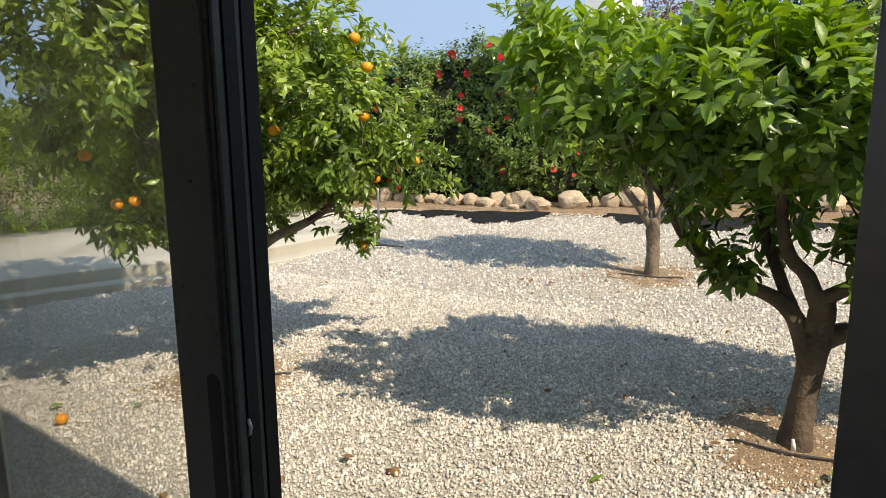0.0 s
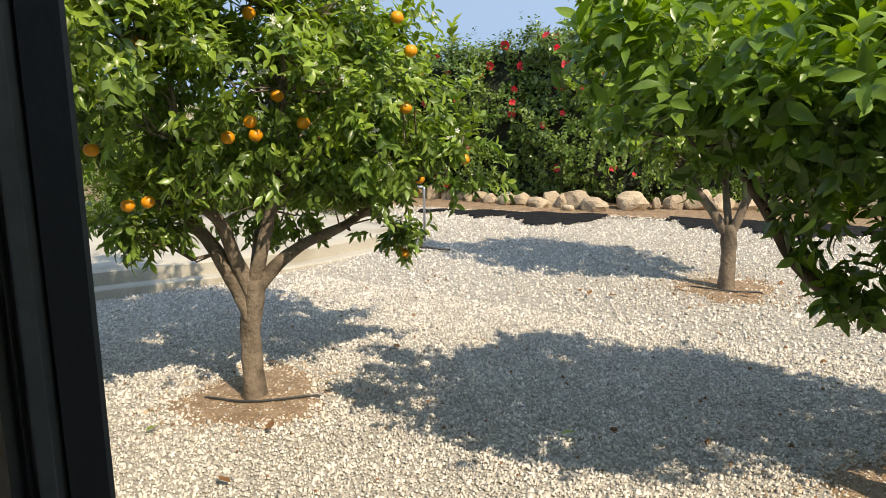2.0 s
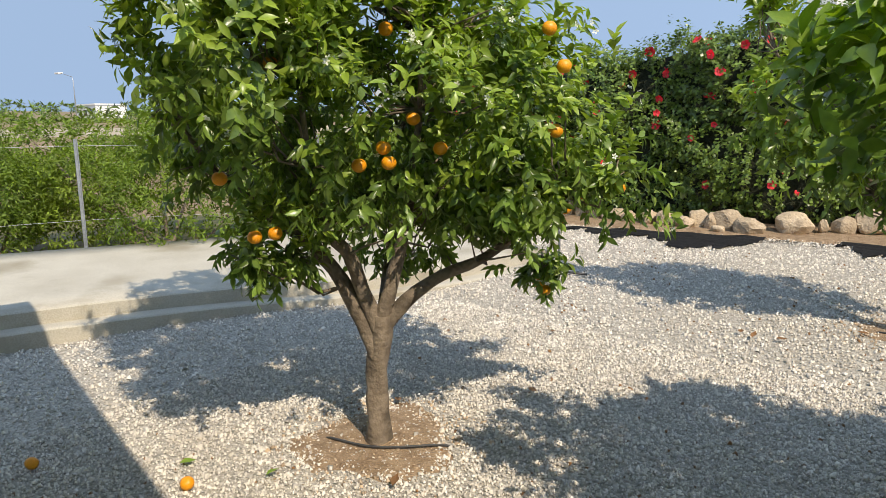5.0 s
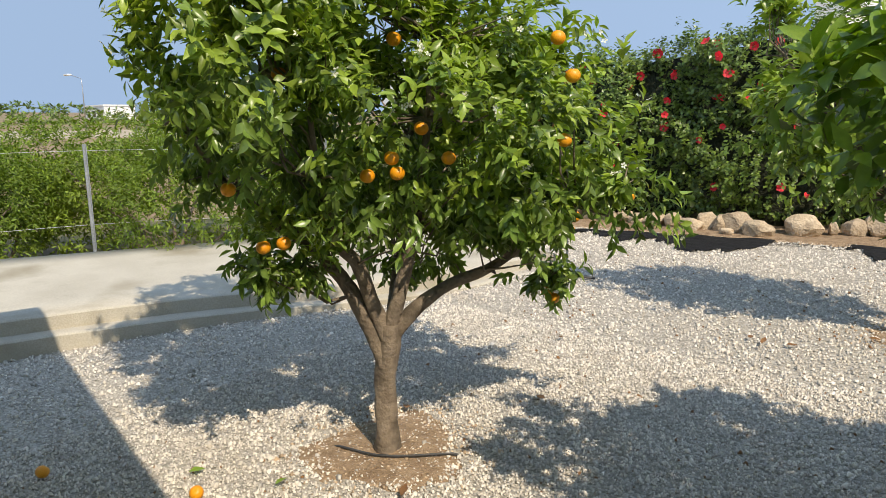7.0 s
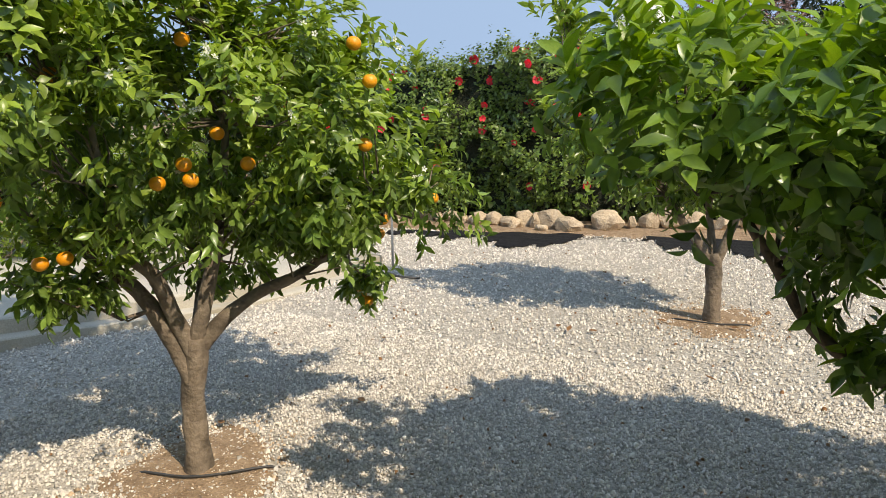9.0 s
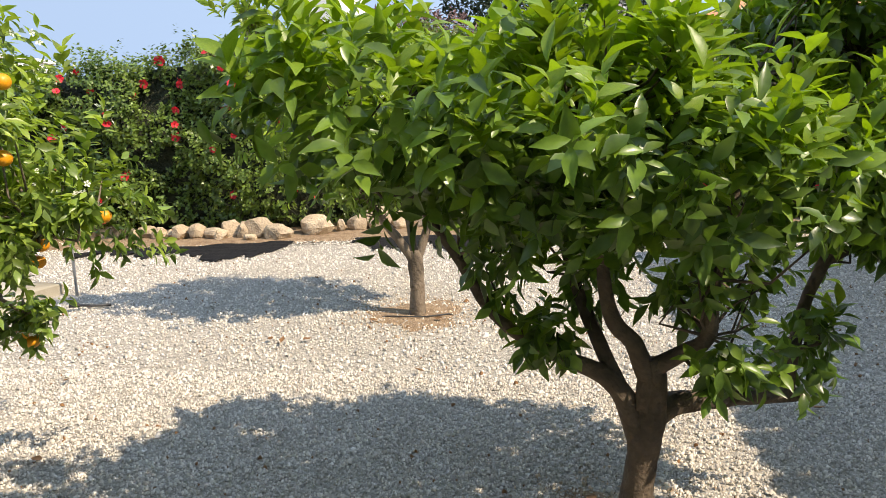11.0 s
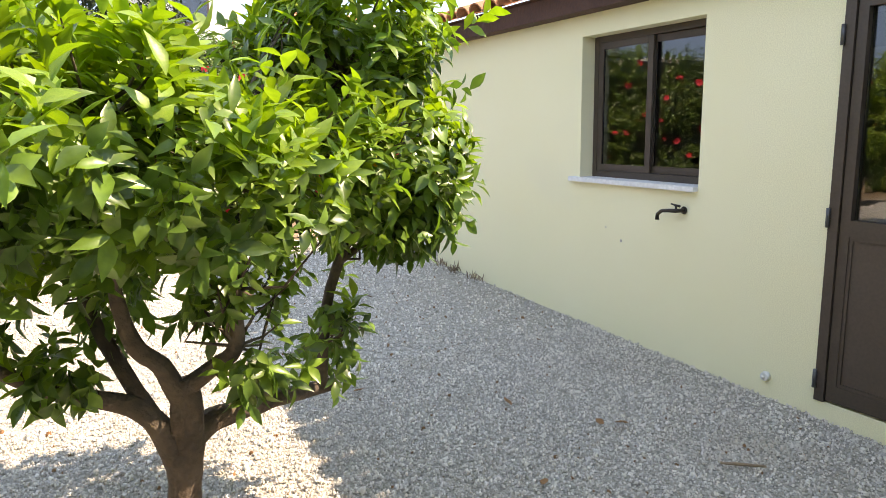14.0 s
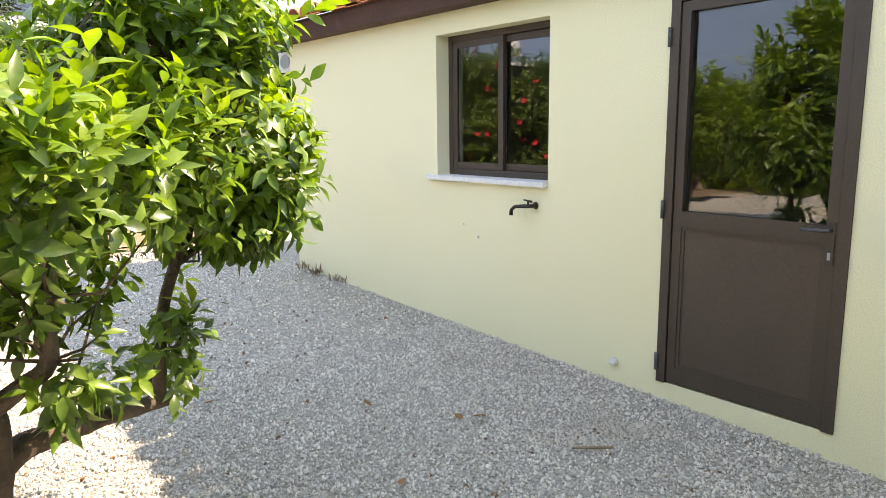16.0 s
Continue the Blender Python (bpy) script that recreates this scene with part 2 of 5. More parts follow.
def adopt(ob, parent):
    """Parts are built in world metres: keep them there under a moved Empty."""
    ob.parent = parent
    ob.matrix_parent_inverse = Matrix.Translation(parent.location).inverted()
    return ob


# ---- ground ----
xs = np.concatenate([[-3000, -1200, -600, -463, -250, -120, -60, -30], np.arange(-18, 12, 0.5), [12, 20, 40, 80, 160, 400, 1000, 3000]])
ys = np.concatenate([[-3000, -1000, -300, -100, -40, -15], np.arange(-6, 14, 0.5), [14, 20, 40, 80, 160, 400, 1000, 3000]])
gx, gy = np.meshgrid(xs, ys)
gz = ground_z(gx, gy) - 0.03
idx = np.arange(gx.size).reshape(gx.shape)
tagged(part("ground", raw("ground", np.stack([gx, gy, gz], -1).reshape(-1, 3),
       np.stack([idx[:-1, :-1], idx[:-1, 1:], idx[1:, 1:], idx[1:, :-1]], -1).reshape(-1, 4)), M_EARTH),
       "dry brown earth with sparse green growth", "ground", kind="structure")

xs, ys = np.arange(-7.0, 3.01, 0.25), np.arange(-1.25, 8.01, 0.25)
gx, gy = np.meshgrid(xs, ys)
edge = 0.25 * np.sin(gx * 2.1) + 0.12 * np.sin(gx * 5.3)
gy = np.where(gy > 7.9, gy - 0.5 + edge, gy)
idx = np.arange(gx.size).reshape(gx.shape)
tagged(part("pavement", raw("pavement", np.stack([gx, gy, ground_z(gx, gy) - 0.012], -1).reshape(-1, 3),
       np.stack([idx[:-1, :-1], idx[:-1, 1:], idx[1:, 1:], idx[1:, :-1]], -1).reshape(-1, 4)), M_BED),
       "bed of crushed pale limestone between the trees", "gravel bed", kind="structure")

xs, ys = np.arange(3.0, 6.01, 0.5), np.arange(6.035, 9.1, 0.5)
gx, gy = np.meshgrid(xs, ys)
idx = np.arange(gx.size).reshape(gx.shape)
tagged(part("pavement", raw("pavement", np.stack([gx, gy, ground_z(gx, gy) - 0.012], -1).reshape(-1, 3),
       np.stack([idx[:-1, :-1], idx[:-1, 1:], idx[1:, 1:], idx[1:, :-1]], -1).reshape(-1, 4)), M_BED),
       "bed of crushed pale limestone behind the annex", "gravel bed", kind="structure")

TRUNKS = [(-0.2, 2.02), (-3.2, 1.53), (-1.42, 4.85)]


def in_platform(x, y):
    return x < np.interp(y, [-1.5, 0.62, 1.6, 2.3, 3.0, 3.6, 4.3, 4.9, 5.4, 5.6, 9], [-6.75, -6.24, -5.95, -5.65, -5.25, -4.97, -4.82, -4.76, -4.65, -9, -9])


SHEETS = (([(-5.85, 6.75), (-5.2, 6.5), (-4.4, 6.75), (-3.8, 6.58), (-3.2, 6.85)], [(-5.8, 7.05), (-5.0, 7.3), (-4.2, 7.5), (-3.35, 7.7)]),
          ([(-2.62, 6.95), (-2.2, 6.85), (-1.6, 7.05), (-0.6, 7.3), (0.3, 7.3)], [(-2.8, 7.8), (-2.0, 7.95), (-1.0, 8.1), (0.4, 8.1)]))


def soil_edge(x):
    return np.interp(x, [-6.6, -5.0, -3.3, -2.6, -1.0, 0.5, 1.6, 3.0], [7.2, 7.4, 7.72, 7.8, 8.1, 8.15, 8.2, 8.2])


def torn(x):
    """How far, as a share of its depth, the near rim of a sheet is torn away or buried."""
    return np.clip(0.34 + 0.24 * np.sin(2.3 * x + 1.1) + 0.17 * np.sin(6.7 * x) + 0.13 * np.sin(15.1 * x + 2) + 0.08 * np.sin(37 * x), 0.0, 0.88)


def under_sheet(x, y):
    hit = np.zeros(len(x), bool)
    for near, far in SHEETS:
        a, b = np.array(near), np.array(far)
        inner = (x > max(a[0, 0], b[0, 0]) + 0.03) & (x < min(a[-1, 0], b[-1, 0]) - 0.02)
        y0, y1 = np.interp(x, a[:, 0], a[:, 1]), np.interp(x, b[:, 0], b[:, 1])
        v = (y - y0) / (y1 - y0)
        hit |= inner & (v < 1.0) & (v > torn(x) + 0.02)
    return hit


def pebbles(name, count, x0, x1, y0, y1, size, seed, keep=None, mat=None, bare=True):
    """Angular crushed stones scattered on the bed, as one mesh."""
    rng = np.random.default_rng(seed)
    x, y = rng.uniform(x0, x1, count), rng.uniform(y0, y1, count)
    ok = ~in_platform(x, y) & (y > -0.62 - 0.15 * (x + 0.52))
    for tx, ty in TRUNKS if bare else ():
        d = np.hypot(x - tx, y - ty) + 0.1 * np.sin(9 * np.arctan2(y - ty, x - tx)) + rng.normal(0, 0.07, count)
        ok &= rng.random(count) < np.clip((d - 0.16) / 0.36, 0.12, 1)
    ok &= ~under_sheet(x, y)
    if bare:
        ok &= (rng.random(count) < np.clip(1 - (y - soil_edge(x) + 0.1) / 0.15, 0.06, 1))
    if keep is not None:
        ok &= keep(x, y)
    x, y = x[ok], y[ok]
    n = len(x)
    s = size * rng.lognormal(0, 0.34, n)
    ang = np.array([0.3, 2.3, 4.4])[None] + rng.normal(0, 0.35, (n, 3))
    ring = np.stack([np.cos(ang), np.sin(ang)], -1)
    lower = np.concatenate([ring * rng.uniform(0.75, 1.15, (n, 3, 1)), -rng.uniform(0.2, 0.6, (n, 3, 1))], -1)
    upper = np.concatenate([ring * rng.uniform(0.35, 0.9, (n, 3, 1)), rng.uniform(0.25, 0.75, (n, 3, 1))], -1)
    v = np.concatenate([lower, upper], 1) * np.stack([np.ones(n), rng.uniform(0.6, 1, n), np.ones(n)], -1)[:, None]
    a, b = rng.uniform(0, 6.28, n), rng.normal(0, 0.35, n)
    ca, sa, cb, sb = np.cos(a), np.sin(a), np.cos(b), np.sin(b)
    v = np.stack([v[..., 0] * cb[:, None] + v[..., 2] * sb[:, None], v[..., 1], v[..., 2] * cb[:, None] - v[..., 0] * sb[:, None]], -1)
    v = np.stack([v[..., 0] * ca[:, None] - v[..., 1] * sa[:, None], v[..., 0] * sa[:, None] + v[..., 1] * ca[:, None], v[..., 2]], -1) * s[:, None, None]
    z = ground_z(x, y) + s * rng.uniform(-0.2, 0.35, n) - 0.004
    v += np.stack([x, y, z], -1)[:, None]
    f = np.array([(3, 4, 5), (0, 1, 4), (0, 4, 3), (1, 2, 5), (1, 5, 4), (2, 0, 3), (2, 3, 5)])
    f = (f[None] + 6 * np.arange(n)[:, None, None]).reshape(-1, 3)
    return part(name, raw(name, v.reshape(-1, 3), f, False), mat or M_PEBBLE)


tagged(pebbles("gravel", 155000, -4.6, 3.0, -0.6, 3.6, 0.0073, 1), "pale crushed limestone gravel", "gravel", kind="stuff")
tagged(pebbles("gravel", 88000, -6.6, 3.0, -0.6, 8.0, 0.0095, 2, lambda x, y: (y > 3.5) | (x < -4.5)), "pale crushed limestone gravel further off", "gravel", kind="stuff")


tagged(pebbles("leaf_litter", 1100, -4.4, 2.95, 0.0, 7.0, 0.009, 77, None, M_DEAD, False), "small dry brown leaf scraps strewn on the gravel", "leaf litter", kind="stuff")


def soil_patch(x, y, r, seed):
    """Bare earth round a trunk, with an uneven rim."""
    rnd = random.Random(seed)
    bm = bmesh.new()
    rings = []
    for q in (0.0, 0.35, 0.7, 1.0):
        ring = []
        for k in range(28):
            a = 2 * math.pi * k / 28
            d = r * q * (1 + 0.16 * math.sin(3 * a + seed) + 0.08 * math.sin(7 * a))
            px, py = x + d * math.cos(a), y + d * math.sin(a)
            ring.append(bm.verts.new((px, py, float(ground_z(px, py)) + (-0.004 if q < 0.9 else -0.02) + rnd.uniform(0, 0.006))))
        rings.append(ring)
    for a, b in zip(rings, rings[1:]):
        for k in range(28):
            bm.faces.new((a[k], b[k], b[(k + 1) % 28], a[(k + 1) % 28])).smooth = True
    return tagged(part("soil_patch", bm, M_SOIL), "bare reddish soil round an orange tree trunk", "soil", kind="structure")


def soil_strip():
    """Reddish earth between the gravel and the row of rocks, with a wavy rim."""
    bm = bmesh.new()
    rows = []
    for i in range(121):
        x = -6.7 + 9.7 * i / 120
        e = float(soil_edge(x)) + 0.06 * noise.noise((x * 3, 4, 1)) + 0.03 * noise.noise((x * 11, 7, 1))
        row = []
        for k in range(13):
            y = e + k * 0.12
            row.append(bm.verts.new((x, y, float(ground_z(x, y)) + (-0.012 if k == 0 else 0.012 + 0.02 * noise.noise((x * 5, y * 5, 2)) + 0.01 * noise.noise((x * 17, y * 17, 3))))))
        rows.append(row)
    for a, b in zip(rows, rows[1:]):
        for k in range(12):
            bm.faces.new((a[k], b[k], b[k + 1], a[k + 1])).smooth = True
    tagged(part("soil_strip", bm, M_SOIL), "strip of reddish brown soil before the rocks", "soil", kind="structure")
    tagged(pebbles("soil_crumbs", 9000, -6.6, 3.0, 7.0, 9.2, 0.012, 61, lambda x, y: y > soil_edge(x) - 0.08, M_CRUMB, False),
           "brown soil crumbs before the row of rocks", "soil", kind="stuff")


soil_strip()
soil_patch(-0.2, 2.02, 0.40, 1)
soil_patch(-3.2, 1.53, 0.42, 2)
soil_patch(-1.42, 4.85, 0.40, 5)

for k, (tx, ty) in enumerate(TRUNKS):
    tagged(pebbles("soil_crumbs", 2600, tx - 0.62, tx + 0.62, ty - 0.62, ty + 0.62, 0.0075, 50 + k,
                   lambda x, y: np.hypot(x - tx, y - ty) < 0.2 + 0.42 * np.random.default_rng(int(1e6 * abs(tx))).random(len(x)), M_CRUMB, False),
           "brown soil crumbs and stained gravel round a trunk", "soil", kind="stuff")

# ---- concrete platform with a low step ----
EDGE = [(-6.75, -1.5), (-6.24, 0.62), (-5.95, 1.6), (-5.65, 2.3), (-5.25, 3.0), (-4.97, 3.6), (-4.82, 4.3), (-4.76, 4.9), (-4.65, 5.4)]
BACK = [(-9.85, -1.5), (-9.0, 0.8), (-8.45, 2.2), (-7.95, 3.5), (-7.5, 4.8), (-7.2, 5.8)]


def slab(edge, back, inset, z_bottom, z_front, z_back):
    bm = bmesh.new()
    fine = curve_points([(x - inset, y, 0) for x, y in edge], 0.25)
    bk = curve_points([(x, y, 0) for x, y in back], 0.25)
    n = len(fine)
    rows = []
    for i, p in enumerate(fine):
        q = bk[min(len(bk) - 1, round(i * (len(bk) - 1) / (n - 1)))]
        g = float(ground_z(p.x, p.y))
        wob = 0.006 * noise.noise(p * 3)
        cols = [bm.verts.new((p.x, p.y, g + z_bottom)), bm.verts.new((p.x + wob, p.y, z_front - 0.012 + wob)), bm.verts.new((p.x - 0.014, p.y, z_front + wob))]
        for k in range(1, 7):
            t = k / 6
            v = p.lerp(q, t)
            cols.append(bm.verts.new((v.x, v.y, z_front + (z_back - z_front) * max(0, (t - 0.25) / 0.75) + 0.006 * noise.noise(v * 2))))
        cols.append(bm.verts.new((q.x, q.y, g + z_bottom)))
        rows.append(cols)
    for a, b in zip(rows, rows[1:]):
        for k in range(len(a) - 1):
            bm.faces.new((a[k], b[k], b[k + 1], a[k + 1])).smooth = k > 1
    bm.faces.new(rows[0])
    bm.faces.new(rows[-1][::-1])
    return bm


platform = empty("concrete_platform", -7, 2, -0.1)
tagged(platform, "pale worn concrete platform with a low step", "platform", kind="structure")
adopt(part("platform_slab", slab(EDGE, BACK, 0.17, -0.1, 0.115, 0.17), M_CONC), platform)
adopt(part("step", slab(EDGE, [(x - 0.5, y) for x, y in EDGE], 0.0, -0.1, 0.0, 0.0), M_CONC), platform)

# ---- annex with the yellow wall ----
bm = bmesh.new()
DX0, DX1, DZ = 0.80, 1.75, 2.13
WY0, WY1, WZ0, WZ1 = 2.60, 3.72, 1.09, 2.12
for y0, y1, z0, z1 in ((-1.3, DX0, -0.3, 2.32), (DX0, DX1, -0.3, 0.0), (DX0, DX1, DZ, 2.32), (DX1, WY0, -0.3, 2.32),
                       (WY0, WY1, -0.3, WZ0), (WY0, WY1, WZ1, 2.32), (WY1, 6.03, -0.3, 2.32)):
    add_box(bm, 3.0, 3.25, y0, y1, z0, z1)
add_box(bm, 3.25, 7.5, 5.78, 6.03, -0.3, 2.32)
add_box(bm, 7.25, 7.5, -1.3, 5.78, -0.3, 3.4)
bmesh.ops.remove_doubles(bm, verts=bm.verts, dist=0.0005)
tagged(part("wall_east", bm, M_WALL), "cream yellow rendered house wall in shade", "wall", kind="structure")
tagged(part("wall_inner", box(3.25, 7.25, -1.5, -1.3, -0.3, 2.32), M_INSIDE), "plain plaster inner wall", "wall", kind="structure")
tagged(part("floor_annex", box(3.25, 7.25, -1.3, 5.78, -0.1, 0.075), M_INSIDE), "plain tiled room floor", "floor", kind="structure")
tagged(part("ceiling_annex", box(3.25, 7.25, -1.3, 5.78, 2.25, 2.318), M_INSIDE), "plain plaster ceiling", "ceiling", kind="structure")

roof = empty("tiled_roof", 5, 2.4, 2.32)
tagged(roof, "terracotta tiled roof with a dark timber fascia", "roof", kind="structure")
adopt(part("fascia", box(2.86, 2.995, -1.3, 6.28, 2.27, 2.42, 0.006), M_FASCIA), roof)
adopt(part("fascia", box(3.0, 7.6, 6.2, 6.28, 2.325, 2.47, 0.006), M_FASCIA), roof)
SL = radians(16)
bm = box(0, 4.6, -1.3, 6.3, -0.03, 0.0)
adopt(part("roof_deck", bm, M_FASCIA, m=Matrix.Translation((2.88, 0, 2.45)) @ Matrix.Rotation(-SL, 4, "Y")), roof)
bm = bmesh.new()
for i, (s, rr) in enumerate(((0.0, 0.105), (0.42, 0.085))):
    for j in range(9):
        a = math.pi * j / 8
        bm.verts.new((s, rr * math.cos(a), rr * 0.8 * math.sin(a)))
for i, (s, rr) in enumerate(((0.42, 0.072), (0.0, 0.09))):
    for j in range(9):
        a = math.pi * j / 8
        bm.verts.new((s, rr * math.cos(a), rr * 0.8 * math.sin(a)))
bm.verts.ensure_lookup_table()
for i in range(3):
    for j in range(8):
        bm.faces.new([bm.verts[k] for k in (i * 9 + j, i * 9 + j + 1, i * 9 + j + 10, i * 9 + j + 9)])
for j in range(8):
    bm.faces.new([bm.verts[k] for k in (27 + j, 28 + j, j + 1, j)])
tile_mesh = bpy.data.meshes.new("roof_tile")
bm.to_mesh(tile_mesh)
bm.free()
tile_mesh.materials.append(M_TILE)
rnd = random.Random(4)
for row in range(4):
    for k in range(36):
        m = (Matrix.Translation((2.88, 6.24 - 0.208 * k + rnd.uniform(-0.006, 0.006), 2.45)) @ Matrix.Rotation(-SL, 4, "Y")
             @ Matrix.Translation((-0.14 + 0.36 * row + rnd.uniform(-0.012, 0.012), 0, 0.012 + 0.012 * rnd.random())) @ Matrix.Rotation(radians(-2 + rnd.uniform(-1, 1)), 4, "Y"))
        adopt(part("roof_tile", tile_mesh, None, m=m), roof)


def pane(name, x0, x1, y0, y1, z0, z1, mat, parent, m=None):
    ob = part(name, box(x0, x1, y0, y1, z0, z1), mat)
    ob.visible_shadow = False
    if m is not None:
        ob.matrix_world = m
    ob.parent = parent
    ob.matrix_parent_inverse = Matrix.Identity(4)
    return ob


def under(ob, piece):
    """A sub-part: ob was built in world metres, as was the part that carries it."""
    ob.parent = piece
    ob.matrix_parent_inverse = Matrix.Identity(4)
    return ob


def window():
    w = empty("window_1", 3.13, 3.16, WZ0)
    tagged(w, "brown aluminium sliding window with a white marble sill", "window", kind="structure")
    x0, x1 = 3.12, 3.19
    bm = bmesh.new()
    for y0, y1, z0, z1 in ((WY0, WY0 + 0.045, WZ0, WZ1), (WY1 - 0.045, WY1, WZ0, WZ1), (WY0 + 0.045, WY1 - 0.045, WZ1 - 0.045, WZ1), (WY0 + 0.045, WY1 - 0.045, WZ0, WZ0 + 0.05)):
        add_box(bm, x0, x1, y0 + 0.001, y1 - 0.001, z0 + 0.001, z1 - 0.001)
    adopt(part("window_frame", bm, M_ALU), w)
    mid = (WY0 + WY1) / 2
    for i, (y0, y1, xs) in enumerate(((mid - 0.025, WY1 - 0.045, 3.135), (WY0 + 0.045, mid + 0.025, 3.165))):
        bm = bmesh.new()
        z0, z1, t = WZ0 + 0.05, WZ1 - 0.045, 0.05
        for a, b, c, d in ((y0, y0 + t, z0, z1), (y1 - t, y1, z0, z1), (y0 + t, y1 - t, z1 - t, z1), (y0 + t, y1 - t, z0, z0 + t)):
            add_box(bm, xs - 0.012, xs + 0.012, a + 0.001, b - 0.001, c + 0.001, d - 0.001)
        sash = adopt(part("sash", bm, M_ALU), w)
        pane("pane", xs - 0.003, xs + 0.003, y0 + t - 0.005, y1 - t + 0.005, z0 + t - 0.005, z1 - t + 0.005, M_PANE, sash)
    adopt(part("window_sill", box(2.955, 3.119, WY0 + 0.002, WY1 + 0.09, WZ0 - 0.03, WZ0 + 0.003, 0.003), M_MARBLE, label="white marble sill"), w)


window()


def outer_door():
    d = empty("door_1", 3.04, 1.27, 0)
    tagged(d, "closed brown aluminium door with a glazed upper half", "door", kind="structure")
    fr = 0.055
    bm = bmesh.new()
    for y0, y1, z0, z1 in ((DX0, DX0 + fr, 0, DZ), (DX1 - fr, DX1, 0, DZ), (DX0 + fr, DX1 - fr, DZ - fr, DZ)):
        add_box(bm, 2.988, 3.07, y0 + 0.001, y1 - 0.001, z0 + 0.001, z1 - 0.001)
    adopt(part("door_frame", bm, M_ALU), d)
    y0, y1, z0, z1 = DX0 + fr + 0.004, DX1 - fr - 0.004, 0.012, DZ - fr - 0.004
    bm = bmesh.new()
    t = 0.05
    for a, b, c, e in ((y0, y0 + t, z0, z1), (y1 - t, y1, z0, z1), (y0 + t, y1 - t, z1 - t, z1), (y0 + t, y1 - t, z0, z0 + 0.09), (y0 + t, y1 - t, 0.90, 0.985)):
        add_box(bm, 3.0, 3.045, a, b, c, e)
    leaf = adopt(part("leaf", bm, M_ALU), d)
    under(part("lower_panel", box(3.012, 3.035, y0 + t, y1 - t, z0 + 0.09, 0.90), M_PANEL, label="plain dark brown lower panel"), leaf)
    bm = bmesh.new()
    for a, b, c, e in ((y0 + t, y0 + t + 0.018, z0 + 0.09, 0.90), (y1 - t - 0.018, y1 - t, z0 + 0.09, 0.90),
                       (y0 + t + 0.018, y1 - t - 0.018, 0.882, 0.90), (y0 + t + 0.018, y1 - t - 0.018, z0 + 0.09, z0 + 0.108)):
        add_box(bm, 3.005, 3.0119, a, b, c, e)
    under(part("beading", bm, M_ALU), leaf)
    tilt = Matrix.Translation((3.024, (y0 + y1) / 2, 0)) @ Matrix.Rotation(radians(-2.2), 4, "Z") @ Matrix.Translation((-3.024, -(y0 + y1) / 2, 0))
    pane("pane", 3.02, 3.028, y0 + t - 0.004, y1 - t + 0.004, 0.981, z1 - t + 0.004, M_PANE, leaf, tilt)
    under(part("handle_plate", box(2.992, 2.9999, y0 + 0.008, y0 + 0.042, 0.80, 1.0, 0.003), M_ALU), leaf)
    bm = bmesh.new()
    add_tube(bm, [(2.995, y0 + 0.025, 0.965), (2.955, y0 + 0.025, 0.965), (2.945, y0 + 0.04, 0.965), (2.945, y0 + 0.14, 0.962)], 0.009, 8)
    under(part("handle", bm, M_DARK, label="dark lever handle"), leaf)
    under(part("lock", box(2.987, 2.9919, y0 + 0.018, y0 + 0.032, 0.825, 0.86, 0.002), M_STEEL, label="bright steel lock"), leaf)
    for z in (0.12, 0.99, 1.9):
        bm = bmesh.new()
        add_tube(bm, [(2.982, DX1 - 0.002, z - 0.05), (2.982, DX1 - 0.002, z + 0.05)], 0.011, 8)
        adopt(part("hinge", bm, M_DARK), d)


outer_door()

# ---- house with the sliding door ----
H = Matrix.Translation((-0.52, -0.66, 0)) @ Matrix.Rotation(radians(-8.5), 4, "Z")
OX0, OX1, OZ = -1.30, 0.337, 2.12
bm = bmesh.new()
for x0, x1, z0, z1 in ((-3.9, OX0, -0.35, 2.55), (OX0, OX1, OZ, 2.55), (OX0, OX1, -0.35, -0.03), (OX1, 3.46, -0.35, 2.55)):
    add_box(bm, x0, x1, -0.22, 0.0, z0, z1)
add_box(bm, -3.9, -3.7, -4.2, -0.22, -0.35, 2.55)
# back wall with an unseen opening, added to let daylight into the room
for x0, x1, z0, z1 in ((-3.9, -1.4, -0.35, 2.55), (-1.4, 1.6, -0.35, 0.6), (-1.4, 1.6, 2.2, 2.55), (1.6, 3.4, -0.35, 2.55)):
    add_box(bm, x0, x1, -4.4, -4.2, z0, z1)
add_box(bm, 3.2, 3.4, -4.2, -0.22, -0.35, 2.55)
bmesh.ops.transform(bm, matrix=H, verts=bm.verts)
tagged(part("wall_south", bm, M_WALL), "cream yellow rendered wall of the house", "wall", kind="structure")
tagged(part("ceiling", box(-3.95, 3.4, -4.45, 0.27, 2.552, 2.68, m=H), M_WHITE), "flat white ceiling and roof slab", "ceiling", kind="structure")
tagged(part("floor", box(-3.7, 3.2, -4.2, -0.222, -0.2, -0.03, m=H), M_INSIDE), "plain tiled room floor", "floor", kind="structure")


